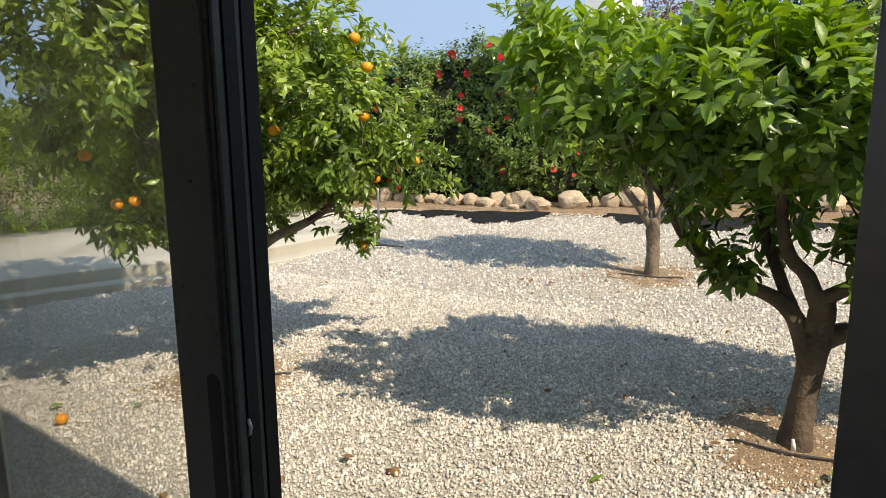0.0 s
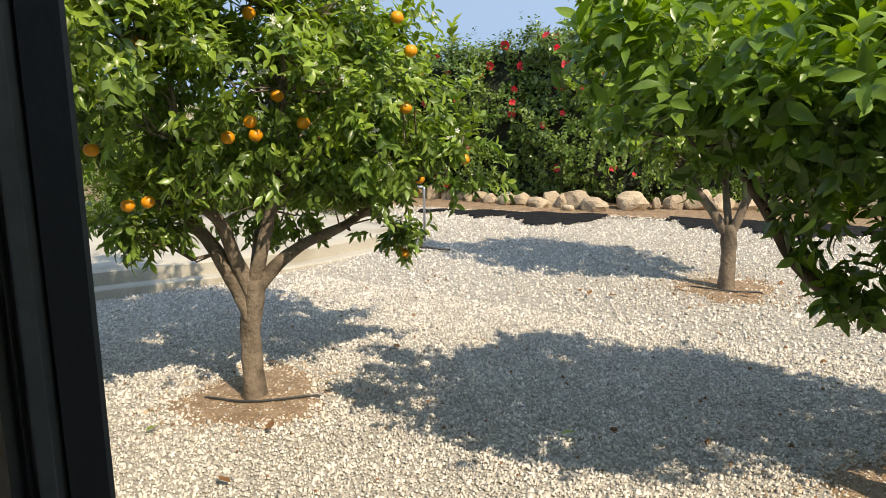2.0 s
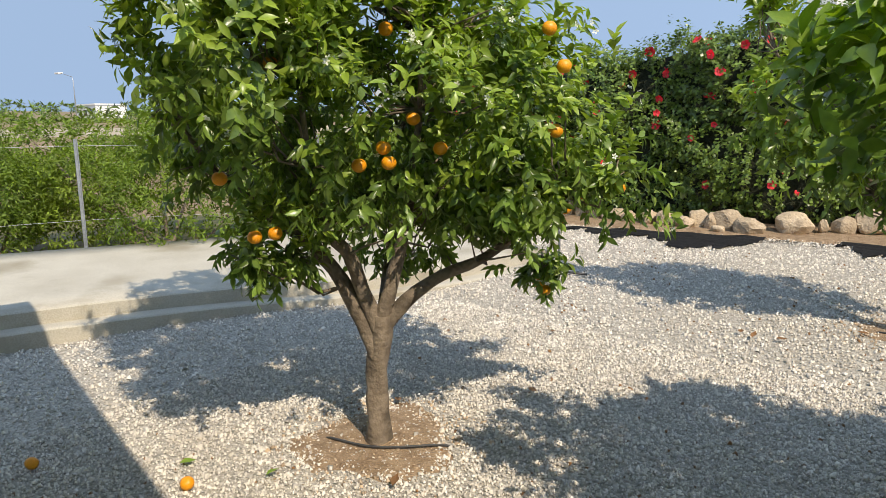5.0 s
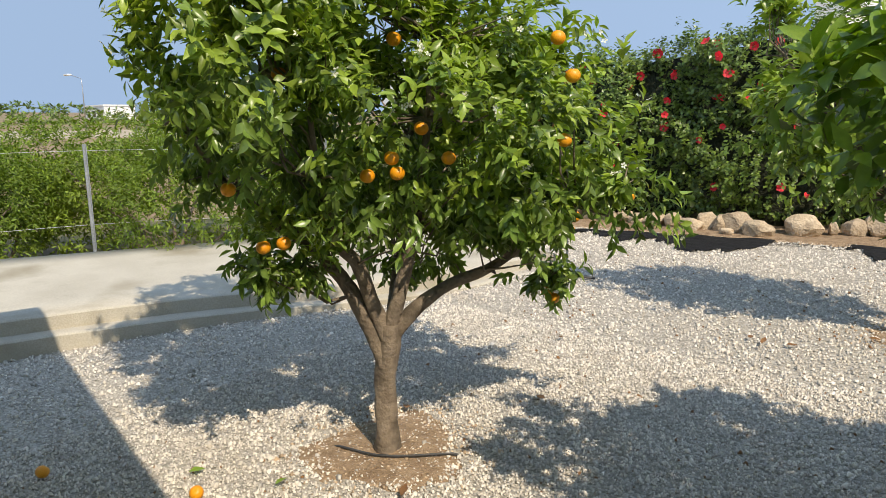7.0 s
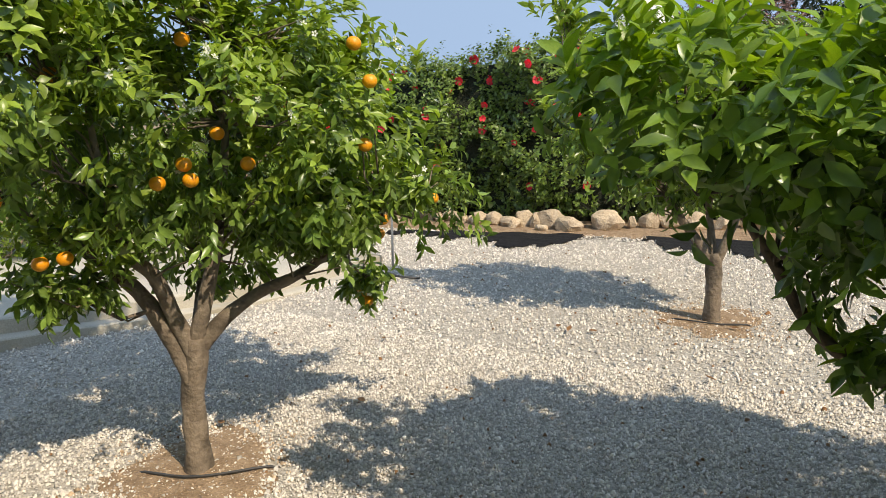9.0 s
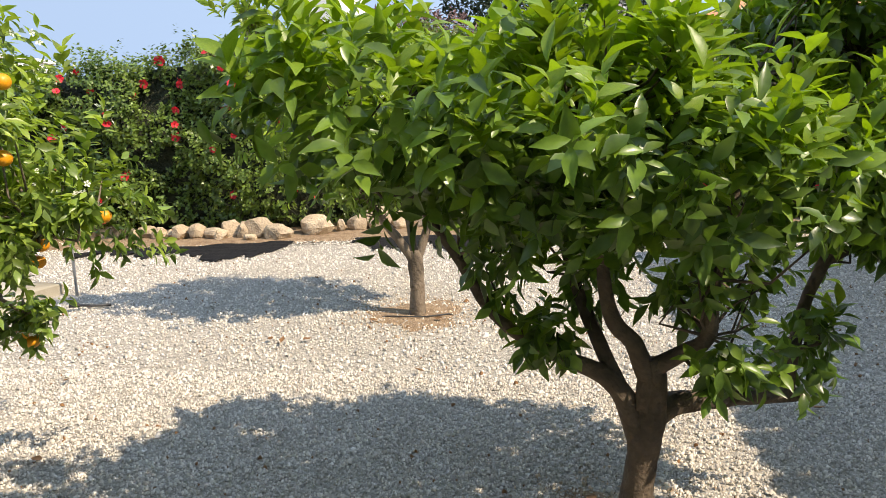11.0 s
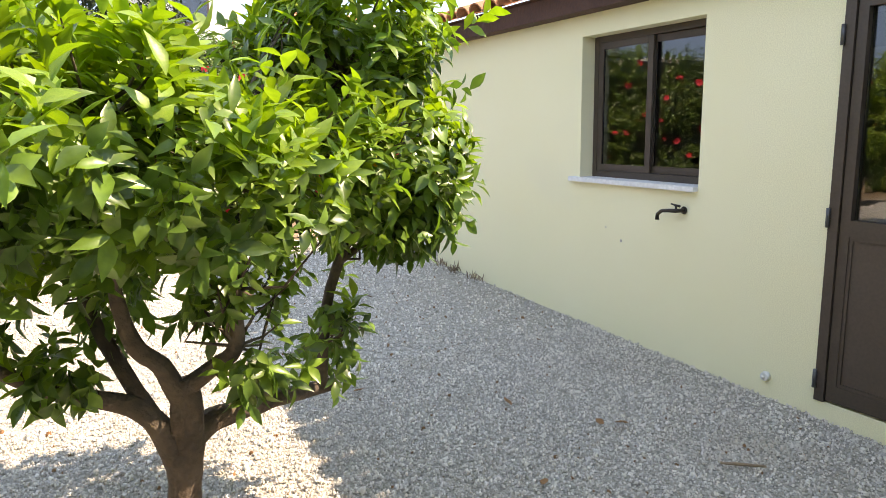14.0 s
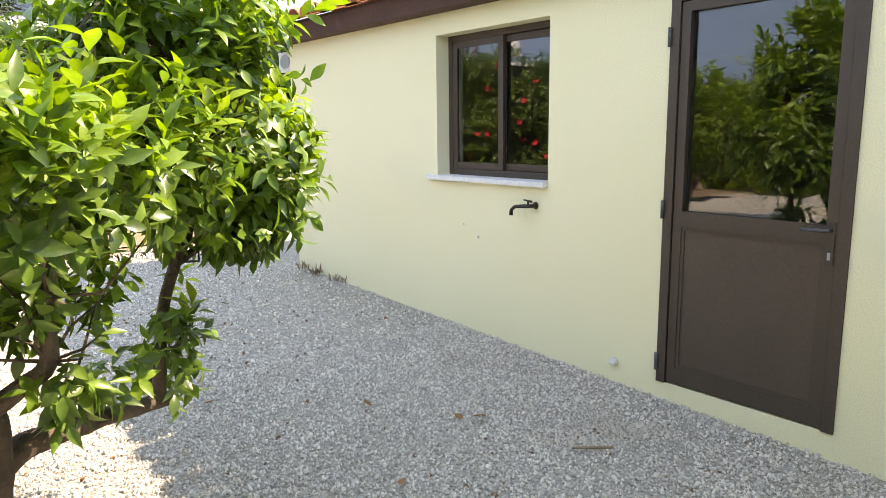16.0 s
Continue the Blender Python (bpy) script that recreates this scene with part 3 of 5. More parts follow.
def sliding_door():
    d = empty("door_2", -1.0, -0.68, -0.03)
    tagged(d, "dark aluminium sliding glass door pushed half open", "door", kind="structure")
    bm = bmesh.new()
    for x0, x1, z0, z1 in ((OX0, OX0 + 0.04, -0.03, OZ), (OX0 + 0.04, OX1, OZ - 0.04, OZ), (OX0 + 0.04, OX1, -0.03, -0.012)):
        add_box(bm, x0, x1, -0.2, -0.02, z0 + 0.001, z1 - 0.001)
    add_box(bm, OX1 - 0.001, OX1 + 0.09, -0.232, -0.2205, -0.01, OZ - 0.041)
    add_box(bm, OX1 - 0.002, OX1 - 0.0005, -0.22, -0.02, -0.01, OZ - 0.041)
    bmesh.ops.transform(bm, matrix=H, verts=bm.verts)
    adopt(part("door_frame", bm, M_DARK), d)
    leaves = []
    for x0, x1, y0, y1, st in ((-1.25, -0.213, -0.170, -0.128, 0.092), (-1.255, -0.286, -0.092, -0.046, 0.075)):
        bm = bmesh.new()
        z0, z1 = -0.010, OZ - 0.043
        for a, b, c, e in ((x0, x0 + st, z0, z1), (x1 - st, x1, z0, z1), (x0 + st, x1 - st, z1 - 0.07, z1), (x0 + st, x1 - st, z0, z0 + 0.09)):
            v = add_box(bm, a, b, y0, y1, c, e)
        bmesh.ops.bevel(bm, geom=[e for e in bm.edges if abs((e.verts[0].co - e.verts[1].co).z) > 1.5], offset=0.006, segments=2, affect="EDGES")
        bmesh.ops.transform(bm, matrix=H, verts=bm.verts)
        leaf = adopt(part("sliding_leaf", bm, M_DARK), d)
        leaves.append(leaf)
        ym = (y0 + y1) / 2
        pane("pane", x0 + st - 0.006, x1 - st + 0.006, ym - 0.003, ym + 0.003, z0 + 0.085, z1 - 0.065, M_CLEAR, leaf, H)
        # grooves and lip on the closing edge
        bm = box(x1 + 0.0005, x1 + 0.006, y0 + 0.008, y0 + 0.016, z0 + 0.03, z1 - 0.03, 0.001, H)
        under(part("edge_lip", bm, M_DARK), leaf)
        bm = box(x1 + 0.0003, x1 + 0.003, y0 + 0.022, y1 - 0.006, z0 + 0.03, z1 - 0.03, 0.0, H)
        under(part("seal", bm, M_RUBBER, label="black brush seal"), leaf)
    bm = bmesh.new()
    n = 10
    outline = [(0.011 * math.cos(math.pi * k / n), 0.09 + 0.011 * math.sin(math.pi * k / n)) for k in range(n + 1)] + \
              [(0.011 * math.cos(math.pi + math.pi * k / n), -0.09 + 0.011 * math.sin(math.pi + math.pi * k / n)) for k in range(n + 1)]
    f = bm.faces.new([bm.verts.new((-0.236 + u, -0.1708, 1.02 + v)) for u, v in outline])
    q = bmesh.ops.extrude_face_region(bm, geom=[f])
    bmesh.ops.translate(bm, verts=[v for v in q["geom"] if isinstance(v, bmesh.types.BMVert)], vec=(0, 0.0006, 0))
    bmesh.ops.transform(bm, matrix=H, verts=bm.verts)
    under(part("finger_recess", bm, M_RUBBER, label="black oblong finger recess"), leaves[0])
    bm = bmesh.new()
    add_tube(bm, [(-0.2125, -0.150, 1.05), (-0.207, -0.150, 1.054), (-0.205, -0.150, 1.062), (-0.209, -0.150, 1.07)], 0.0022, 6)
    bmesh.ops.transform(bm, matrix=H, verts=bm.verts)
    under(part("latch", bm, M_STEEL, label="small bright latch hook"), leaves[0])


sliding_door()


# ---- leaves, crowns and trees ----
def leaf_mesh(name, pos, axis, normal, length, width, fold=0.5, droop=0.15, simple=False):
    """Many folded, bent leaves as one mesh."""
    n = len(pos)
    axis = axis / np.linalg.norm(axis, axis=1, keepdims=True)
    side = np.cross(axis, normal)
    side /= np.linalg.norm(side, axis=1, keepdims=True) + 1e-9
    nor = np.cross(side, axis)
    L, Wd = length[:, None], width[:, None]

    def at(u, w, h):
        return pos + axis * L * u + side * Wd * w + nor * (L * h)

    f = fold
    if simple:
        cols = [at(0, 0, 0), at(0.5, -0.5, 0.14 * f), at(0.5, 0, 0.02), at(0.5, 0.5, 0.14 * f), at(1.0, 0, -droop * 0.5)]
        t = np.array([(0, 2, 1), (0, 3, 2), (1, 2, 4), (2, 3, 4)])
    else:
        cols = [at(0, 0, 0)]
        sections = ((0.16, 0.24, 0.02), (0.4, 0.49, 0.02), (0.62, 0.42, -0.12 * droop), (0.83, 0.19, -0.42 * droop))
        for u, w, h in sections:
            cols += [at(u, -w, h + 0.3 * f * w), at(u, 0, h), at(u, w, h + 0.3 * f * w)]
        cols.append(at(1.0, 0, -0.85 * droop))
        last = 3 * len(sections) - 2
        t = [(0, 2, 1), (0, 3, 2), (last, last + 1, last + 3), (last + 1, last + 2, last + 3)]
        for i in range(1, last, 3):
            t += [(i, i + 1, i + 4), (i, i + 4, i + 3), (i + 1, i + 2, i + 5), (i + 1, i + 5, i + 4)]
        t = np.array(t)
    k = len(cols)
    v = np.stack(cols, 1).reshape(-1, 3)
    return raw(name, v, (t[None] + k * np.arange(n)[:, None, None]).reshape(-1, 3))


def unit(v):
    return v / (np.linalg.norm(v, axis=1, keepdims=True) + 1e-9)


def crown_tips(blobs, count, rng, shell=0.7, gaps=None):
    """Twig tips in the outer part of a crown made of ellipsoids (x, y, z, rx, ry, rz)."""
    b = np.array([q[:6] for q in blobs])
    full = np.array([q[6] if len(q) > 6 else 1.0 for q in blobs])
    w = b[:, 3] * b[:, 4] + b[:, 4] * b[:, 5] + b[:, 3] * b[:, 5]
    pick = rng.choice(len(b), count * 3, p=w * full / (w * full).sum())
    d = unit(rng.normal(size=(count * 3, 3)))
    r = np.where(rng.random(count * 3) < 0.8, rng.uniform(shell, 1.0, count * 3), rng.uniform(0.3, shell, count * 3))
    p = b[pick, :3] + d * b[pick, 3:] * r[:, None]
    inside = np.zeros(len(p), bool)
    for k in range(len(b)):
        q = np.linalg.norm((p - b[k, :3]) / b[k, 3:], axis=1)
        inside |= (q < 0.55) & (pick != k)
    out = unit(d / b[pick, 3:])
    p = p + out * np.where(rng.random(len(p)) < 0.12, rng.uniform(0.02, 0.17, len(p)), 0)[:, None]
    p, out = p[~inside], out[~inside]
    if gaps is not None:
        open_air = np.array([noise.noise((x * 5.2 + gaps, y * 5.2, z * 5.2)) < 0.0 for x, y, z in p.tolist()])
        open_air &= b[pick[~inside], 3] > 0.2
        p, out = p[~open_air], out[~open_air]
    return p[:count], out[:count]


def sprays(tips, dirs, per, rng, length, width, spread=0.75, up=0.35, reach=0.09, jitter=0.3, sag=0.12):
    """Leaves set spirally round each twig tip."""
    n = len(tips)
    d = unit(dirs + np.array([0, 0, up]) + rng.normal(0, 0.35, (n, 3)))
    s = unit(np.cross(d, rng.normal(size=(n, 3))))
    t = np.cross(d, s)
    k = np.tile(np.arange(per), n)
    D, S, T, P = (np.repeat(a, per, 0) for a in (d, s, t, tips))
    ang = k * 2.4 + np.repeat(rng.uniform(0, 6.28, n), per)
    along = (k / per) * reach - reach * 0.5
    pos = P + D * along[:, None]
    side = S * np.cos(ang)[:, None] + T * np.sin(ang)[:, None]
    axis = unit(D * (1 - spread) + side * spread + rng.normal(0, jitter * 0.4, (len(k), 3)) + np.array([0, 0, -sag]))
    nor = unit(D + rng.normal(0, jitter, (len(k), 3)) + np.array([0, 0, 0.4]))
    return pos, axis, nor, length * rng.uniform(0.65, 1.2, len(k)), width * rng.uniform(0.75, 1.2, len(k))


def twig_tubes(limbs, tips, rng, every):
    """Thin twigs from the limbs to some of the tips."""
    knots = np.concatenate([np.array([p[:3] for p in limb]) for limb in limbs])
    bm = bmesh.new()
    for p in tips[::every]:
        far = np.linalg.norm(knots - p, axis=1) + 2.0 * np.maximum(0, knots[:, 2] - p[2] + 0.05)
        a = knots[np.argmin(far)]
        if np.linalg.norm(a - p) > 0.5:
            continue
        mid = (a + p) / 2 + rng.normal(0, 0.04, 3) - np.array([0, 0, 0.03])
        pts = [Vector(v) for v in (a, a * 0.6 + mid * 0.4, mid, mid * 0.45 + p * 0.55, p)]
        add_tube(bm, pts, [0.008, 0.006, 0.005, 0.0035, 0.002], 5, caps=False)
    return bm


def citrus_tree(label, base, limbs, blobs, seed, tips, per, leaf_len, young_share, light_share, slim=0.46, twig_every=5, fruit=(), loose=0, kinds=None, bark=None):
    rng = np.random.default_rng(seed)
    t = empty("orange_tree", *base)
    tagged(t, label, "tree", group="orange trees in the gravel")
    for i, limb in enumerate(limbs):
        if i and np.linalg.norm(np.array(limb[0][:2]) - np.array(base[:2])) < 0.12:
            # a limb grows out of the wood of the trunk below its fork
            x, y, z, r = limb[0]
            limb = [(0.3 * x + 0.7 * base[0], 0.3 * y + 0.7 * base[1], z - 0.16, r * 0.6), (0.7 * x + 0.3 * base[0], 0.7 * y + 0.3 * base[1], z - 0.05, r * 0.85)] + limb[1:]
        pts = curve_points(limb, 0.03)
        bm = bmesh.new()
        add_tube(bm, [p[:3] for p in [tuple(q) for q in pts]], [q[3] for q in pts], 16 if i == 0 else 12, rough=0.13)
        adopt(part("trunk" if i == 0 else "limb", bm, bark or M_BARK), t)
    p, d = crown_tips(blobs, tips, rng, gaps=seed * 7.3)
    mid = p.mean(0)
    for q in fruit:
        out = np.array([0.73, -0.68, 0.06])  # the fruit hang on the house side of the crown
        s = np.clip((p - q) @ out, 0, 0.5)
        far = np.linalg.norm(p - (np.array(q) + s[:, None] * out), axis=1) > 0.09
        p, d = p[far], d[far]
    adopt(part("twigwork", twig_tubes(limbs[1:], p, rng, twig_every), bark or M_BARK), t)["kind"] = "stuff"
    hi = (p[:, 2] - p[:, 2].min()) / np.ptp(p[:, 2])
    # high, upward tips turn pale: young growth plus painted light on the crown top
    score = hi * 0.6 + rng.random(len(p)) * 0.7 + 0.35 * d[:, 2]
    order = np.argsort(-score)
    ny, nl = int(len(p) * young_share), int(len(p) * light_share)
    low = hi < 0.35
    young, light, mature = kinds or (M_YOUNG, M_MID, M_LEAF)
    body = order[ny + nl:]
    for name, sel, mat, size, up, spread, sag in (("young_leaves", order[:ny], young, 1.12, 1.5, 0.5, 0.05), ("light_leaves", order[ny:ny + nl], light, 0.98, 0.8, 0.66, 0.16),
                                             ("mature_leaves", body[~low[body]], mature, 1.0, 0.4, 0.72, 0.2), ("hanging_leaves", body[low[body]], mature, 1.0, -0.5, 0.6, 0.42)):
        if len(sel):
            data = sprays(p[sel], d[sel], per, rng, leaf_len * size, leaf_len * size * slim, up=up, spread=spread, reach=leaf_len * 1.6, jitter=0.4, sag=sag)
            if loose and name == "young_leaves":
                near = np.argsort(data[0][:, 1])[:loose]
                for k in near:
                    ax, no = Vector(data[1][k]), Vector(data[2][k])
                    si = ax.cross(no).normalized()
                    m = Matrix((si, ax, si.cross(ax))).transposed().to_4x4()
                    m = Matrix.Translation(Vector(data[0][k])) @ m @ Matrix.Diagonal((data[4][k], data[3][k], data[3][k], 1))
                    adopt(part("leaf", LEAF_MESH, None, m=m), t)
                data = tuple(np.delete(v, near, 0) for v in data)
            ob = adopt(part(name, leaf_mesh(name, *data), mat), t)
            ob["kind"] = "stuff"
    return t, p, d, rng


LEAF_MESH = leaf_mesh("leaf", np.zeros((1, 3)), np.array([[0, 1.0, 0]]), np.array([[0, 0, 1.0]]), np.ones(1), np.ones(1))
LEAF_MESH.materials.append(M_YOUNG)

R_LIMBS = [
    [(-0.20, 2.02, -0.12, 0.085), (-0.20, 2.03, -0.02, 0.066), (-0.19, 2.05, 0.15, 0.058), (-0.17, 2.06, 0.32, 0.06), (-0.15, 2.07, 0.44, 0.06), (-0.14, 2.07, 0.55, 0.048), (-0.15, 2.08, 0.63, 0.044)],
    [(-0.17, 2.06, 0.34, 0.05), (-0.24, 2.07, 0.47, 0.042), (-0.32, 2.09, 0.56, 0.036), (-0.44, 2.11, 0.61, 0.03), (-0.60, 2.12, 0.68, 0.026), (-0.74, 2.13, 0.80, 0.024), (-0.86, 2.13, 1.0, 0.02), (-1.02, 2.05, 1.25, 0.013), (-1.15, 2.0, 1.42, 0.008)],
    [(-0.24, 2.08, 0.50, 0.034), (-0.33, 2.15, 0.66, 0.028), (-0.42, 2.25, 0.9, 0.022), (-0.5, 2.4, 1.2, 0.015), (-0.55, 2.5, 1.5, 0.008)],
    [(-0.15, 2.08, 0.60, 0.042), (-0.22, 2.06, 0.69, 0.034), (-0.29, 2.05, 0.77, 0.03), (-0.33, 2.03, 0.92, 0.024), (-0.36, 1.95, 1.2, 0.016), (-0.42, 1.85, 1.5, 0.008)],
    [(-0.15, 2.08, 0.62, 0.036), (-0.06, 2.04, 0.66, 0.032), (0.02, 2.0, 0.74, 0.027), (0.03, 1.97, 0.95, 0.022), (0.1, 2.0, 1.3, 0.014), (0.12, 2.02, 1.6, 0.008)],
    [(-0.16, 2.07, 0.40, 0.052), (-0.08, 2.11, 0.435, 0.046), (0.08, 2.19, 0.43, 0.039), (0.28, 2.30, 0.40, 0.034), (0.44, 2.39, 0.375, 0.031), (0.52, 2.43, 0.36, 0.028)],
    [(0.45, 2.39, 0.375, 0.027), (0.47, 2.40, 0.56, 0.025), (0.50, 2.40, 0.76, 0.024), (0.56, 2.39, 0.93, 0.022), (0.62, 2.38, 1.07, 0.019), (0.63, 2.36, 1.35, 0.012), (0.60, 2.35, 1.7, 0.006)],
    [(0.56, 2.39, 0.92, 0.017), (0.68, 2.36, 1.0, 0.014), (0.84, 2.3, 1.08, 0.008)],
]
R_BLOBS = [(-0.66, 1.80, 1.46, 0.48, 0.58, 0.31), (-1.10, 1.68, 1.55, 0.42, 0.48, 0.24, 0.75), (-0.45, 1.60, 1.46, 0.48, 0.48, 0.30), (-0.05, 1.75, 1.34, 0.38, 0.46, 0.24), (-0.5, 2.35, 1.46, 0.48, 0.36, 0.36),
           (0.68, 2.32, 1.38, 0.40, 0.44, 0.40), (0.60, 2.24, 1.92, 0.36, 0.36, 0.46, 1.3), (0.38, 1.98, 1.38, 0.26, 0.32, 0.26, 0.6), (0.45, 2.47, 1.6, 0.32, 0.28, 0.42),
           (0.80, 2.2, 1.18, 0.20, 0.2, 0.18), (-0.42, 2.18, 1.0, 0.40, 0.30, 0.18, 0.6), (0.50, 2.38, 0.60, 0.13, 0.12, 0.20, 0.55), (0.02, 2.22, 0.96, 0.30, 0.30, 0.18, 0.6),
           (-0.54, 2.08, 0.72, 0.14, 0.11, 0.08, 0.45), (0.05, 1.98, 0.66, 0.12, 0.1, 0.08, 0.8), (0.25, 2.22, 0.56, 0.12, 0.1, 0.08, 0.4)]
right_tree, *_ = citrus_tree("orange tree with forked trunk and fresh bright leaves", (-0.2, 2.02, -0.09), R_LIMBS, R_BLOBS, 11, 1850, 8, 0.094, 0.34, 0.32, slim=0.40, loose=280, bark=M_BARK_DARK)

L_LIMBS = [
    [(-3.20, 1.53, -0.12, 0.07), (-3.20, 1.53, -0.02, 0.058), (-3.20, 1.53, 0.15, 0.053), (-3.195, 1.535, 0.3, 0.052), (-3.18, 1.55, 0.44, 0.054), (-3.17, 1.55, 0.54, 0.045)],
    [(-3.19, 1.53, 0.38, 0.05), (-3.25, 1.50, 0.5, 0.042), (-3.31, 1.44, 0.68, 0.037), (-3.38, 1.35, 0.84, 0.032), (-3.46, 1.23, 0.98, 0.026), (-3.58, 1.0, 1.2, 0.017), (-3.66, 0.85, 1.45, 0.009)],
    [(-3.18, 1.54, 0.50, 0.042), (-3.22, 1.48, 0.66, 0.035), (-3.20, 1.38, 0.85, 0.031), (-3.22, 1.28, 0.98, 0.026), (-3.22, 1.2, 1.25, 0.018), (-3.2, 1.15, 1.6, 0.009)],
    [(-3.17, 1.55, 0.54, 0.042), (-3.12, 1.58, 0.72, 0.034), (-3.08, 1.60, 0.9, 0.028), (-3.03, 1.62, 1.15, 0.022), (-3.0, 1.65, 1.5, 0.014), (-2.98, 1.65, 1.85, 0.008)],
    [(-3.17, 1.56, 0.50, 0.042), (-3.10, 1.64, 0.60, 0.036), (-2.98, 1.76, 0.72, 0.029), (-2.84, 1.88, 0.80, 0.024), (-2.7, 1.98, 0.92, 0.018), (-2.5, 2.1, 1.1, 0.01)],
    [(-2.84, 1.88, 0.80, 0.014), (-2.82, 2.05, 0.84, 0.011), (-2.80, 2.22, 0.80, 0.008), (-2.79, 2.32, 0.70, 0.005)],
    [(-3.18, 1.56, 0.52, 0.036), (-3.3, 1.72, 0.72, 0.03), (-3.45, 1.9, 1.0, 0.022), (-3.55, 2.05, 1.4, 0.012)],
]
L_BLOBS = [(-3.1, 2.15, 1.5, 0.5, 0.42, 0.5), (-3.40, 1.05, 1.52, 0.46, 0.42, 0.44), (-3.1, 1.45, 1.55, 0.62, 0.6, 0.58), (-2.75, 1.85, 1.4, 0.5, 0.5, 0.5), (-3.25, 1.3, 1.95, 0.45, 0.5, 0.35), (-2.75, 1.85, 1.75, 0.35, 0.35, 0.35),
           (-3.35, 1.9, 1.4, 0.45, 0.4, 0.5), (-3.32, 1.15, 0.95, 0.24, 0.22, 0.2), (-2.75, 1.9, 1.12, 0.36, 0.3, 0.2), (-2.42, 2.25, 1.2, 0.28, 0.28, 0.24), (-2.98, 0.70, 1.76, 0.38, 0.36, 0.36), (-3.35, 1.0, 2.5, 0.5, 0.45, 0.4), (-3.42, 1.1, 0.84, 0.16, 0.16, 0.1), (-3.35, 1.85, 0.88, 0.38, 0.28, 0.24), (-3.2, 0.7, 2.65, 0.55, 0.48, 0.42), (-3.65, 1.35, 2.8, 0.6, 0.6, 0.4), (-2.79, 2.32, 0.70, 0.11, 0.1, 0.09), (-3.45, 1.25, 2.45, 0.50, 0.55, 0.42), (-3.05, 1.6, 2.4, 0.50, 0.50, 0.42), (-3.4, 0.85, 2.45, 0.45, 0.42, 0.4)]
FRUIT = ((-2.94, 1.40, 1.82), (-2.83, 1.30, 1.285), (-2.85, 1.29, 1.345), (-2.92, 1.22, 1.275), (-2.79, 1.56, 1.335), (-2.87, 1.48, 1.46), (-2.40, 1.84, 1.405), (-2.36, 1.83, 1.66),
                (-2.42, 1.81, 1.81), (-3.28, 0.95, 0.98), (-3.25, 1.03, 0.99), (-3.30, 0.82, 1.23), (-3.22, 1.03, 1.68), (-2.60, 2.24, 1.03), (-2.64, 2.26, 0.955), (-2.35, 2.30, 1.14), (-2.80, 2.31, 0.62), (-2.77, 2.33, 0.58))
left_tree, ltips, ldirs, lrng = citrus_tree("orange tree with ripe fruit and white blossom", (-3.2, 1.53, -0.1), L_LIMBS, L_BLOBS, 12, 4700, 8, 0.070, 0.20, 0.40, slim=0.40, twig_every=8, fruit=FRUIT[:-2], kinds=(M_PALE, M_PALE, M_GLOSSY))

F_LIMBS = [
    [(-1.42, 4.85, -0.05, 0.075), (-1.42, 4.84, 0.08, 0.062), (-1.42, 4.83, 0.3, 0.058), (-1.42, 4.83, 0.46, 0.058), (-1.43, 4.83, 0.52, 0.045)],
    [(-1.42, 4.83, 0.44, 0.046), (-1.54, 4.8, 0.6, 0.036), (-1.67, 4.78, 0.78, 0.03), (-1.78, 4.75, 0.95, 0.024), (-1.88, 4.72, 1.15, 0.02), (-2.1, 4.65, 1.5, 0.012), (-2.4, 4.5, 1.9, 0.008), (-2.5, 4.45, 2.35, 0.006)],
    [(-1.42, 4.83, 0.46, 0.042), (-1.36, 4.85, 0.6, 0.034), (-1.28, 4.88, 0.85, 0.027), (-1.2, 4.9, 1.2, 0.018), (-1.15, 4.95, 1.6, 0.009)],
    [(-1.43, 4.84, 0.5, 0.034), (-1.5, 4.98, 0.8, 0.026), (-1.55, 5.15, 1.2, 0.016), (-1.6, 5.2, 1.6, 0.009)],
]
F_BLOBS = [(-2.15, 4.65, 1.55, 0.55, 0.5, 0.42), (-1.75, 4.8, 1.35, 0.55, 0.55, 0.5), (-1.35, 4.95, 1.4, 0.55, 0.55, 0.5), (-1.7, 4.9, 1.85, 0.6, 0.5, 0.3), (-2.1, 4.6, 1.15, 0.3, 0.3, 0.2),
           (-2.48, 4.46, 2.25, 0.14, 0.14, 0.18)]
far_tree, *_ = citrus_tree("orange tree with pale fresh foliage near the hedge", (-1.42, 4.85, 0.0), F_LIMBS, F_BLOBS, 13, 900, 8, 0.092, 0.30, 0.42, slim=0.42, kinds=(M_PALE, M_PALE, M_GLOSSY))

# fruit
bm = bmesh.new()
bmesh.ops.create_uvsphere(bm, u_segments=18, v_segments=12, radius=0.031)
for v in bm.verts:
    v.co.z *= 0.93
    if v.co.z > 0.026:
        v.co.z -= 0.003
for f in bm.faces:
    f.smooth = True
orange_mesh = bpy.data.meshes.new("orange")
bm.to_mesh(orange_mesh)
bm.free()
orange_mesh.materials.append(M_ORANGE)
for x, y, z in FRUIT:
    adopt(part("orange", orange_mesh, None, m=pose(x, y, z, 20 * math.sin(x * 40), 0, x * 900)), left_tree)
adopt(part("orange", orange_mesh, None, m=pose(0.62, 2.12, 1.36)), right_tree)
for x, y in ((-4.24, 0.29), (-3.5, 0.68)):
    tagged(part("orange", orange_mesh, None, m=pose(x, y, float(ground_z(x, y)) + 0.03, 40, 10, x * 300)), "ripe orange fallen on the gravel", "orange", group="fallen oranges")


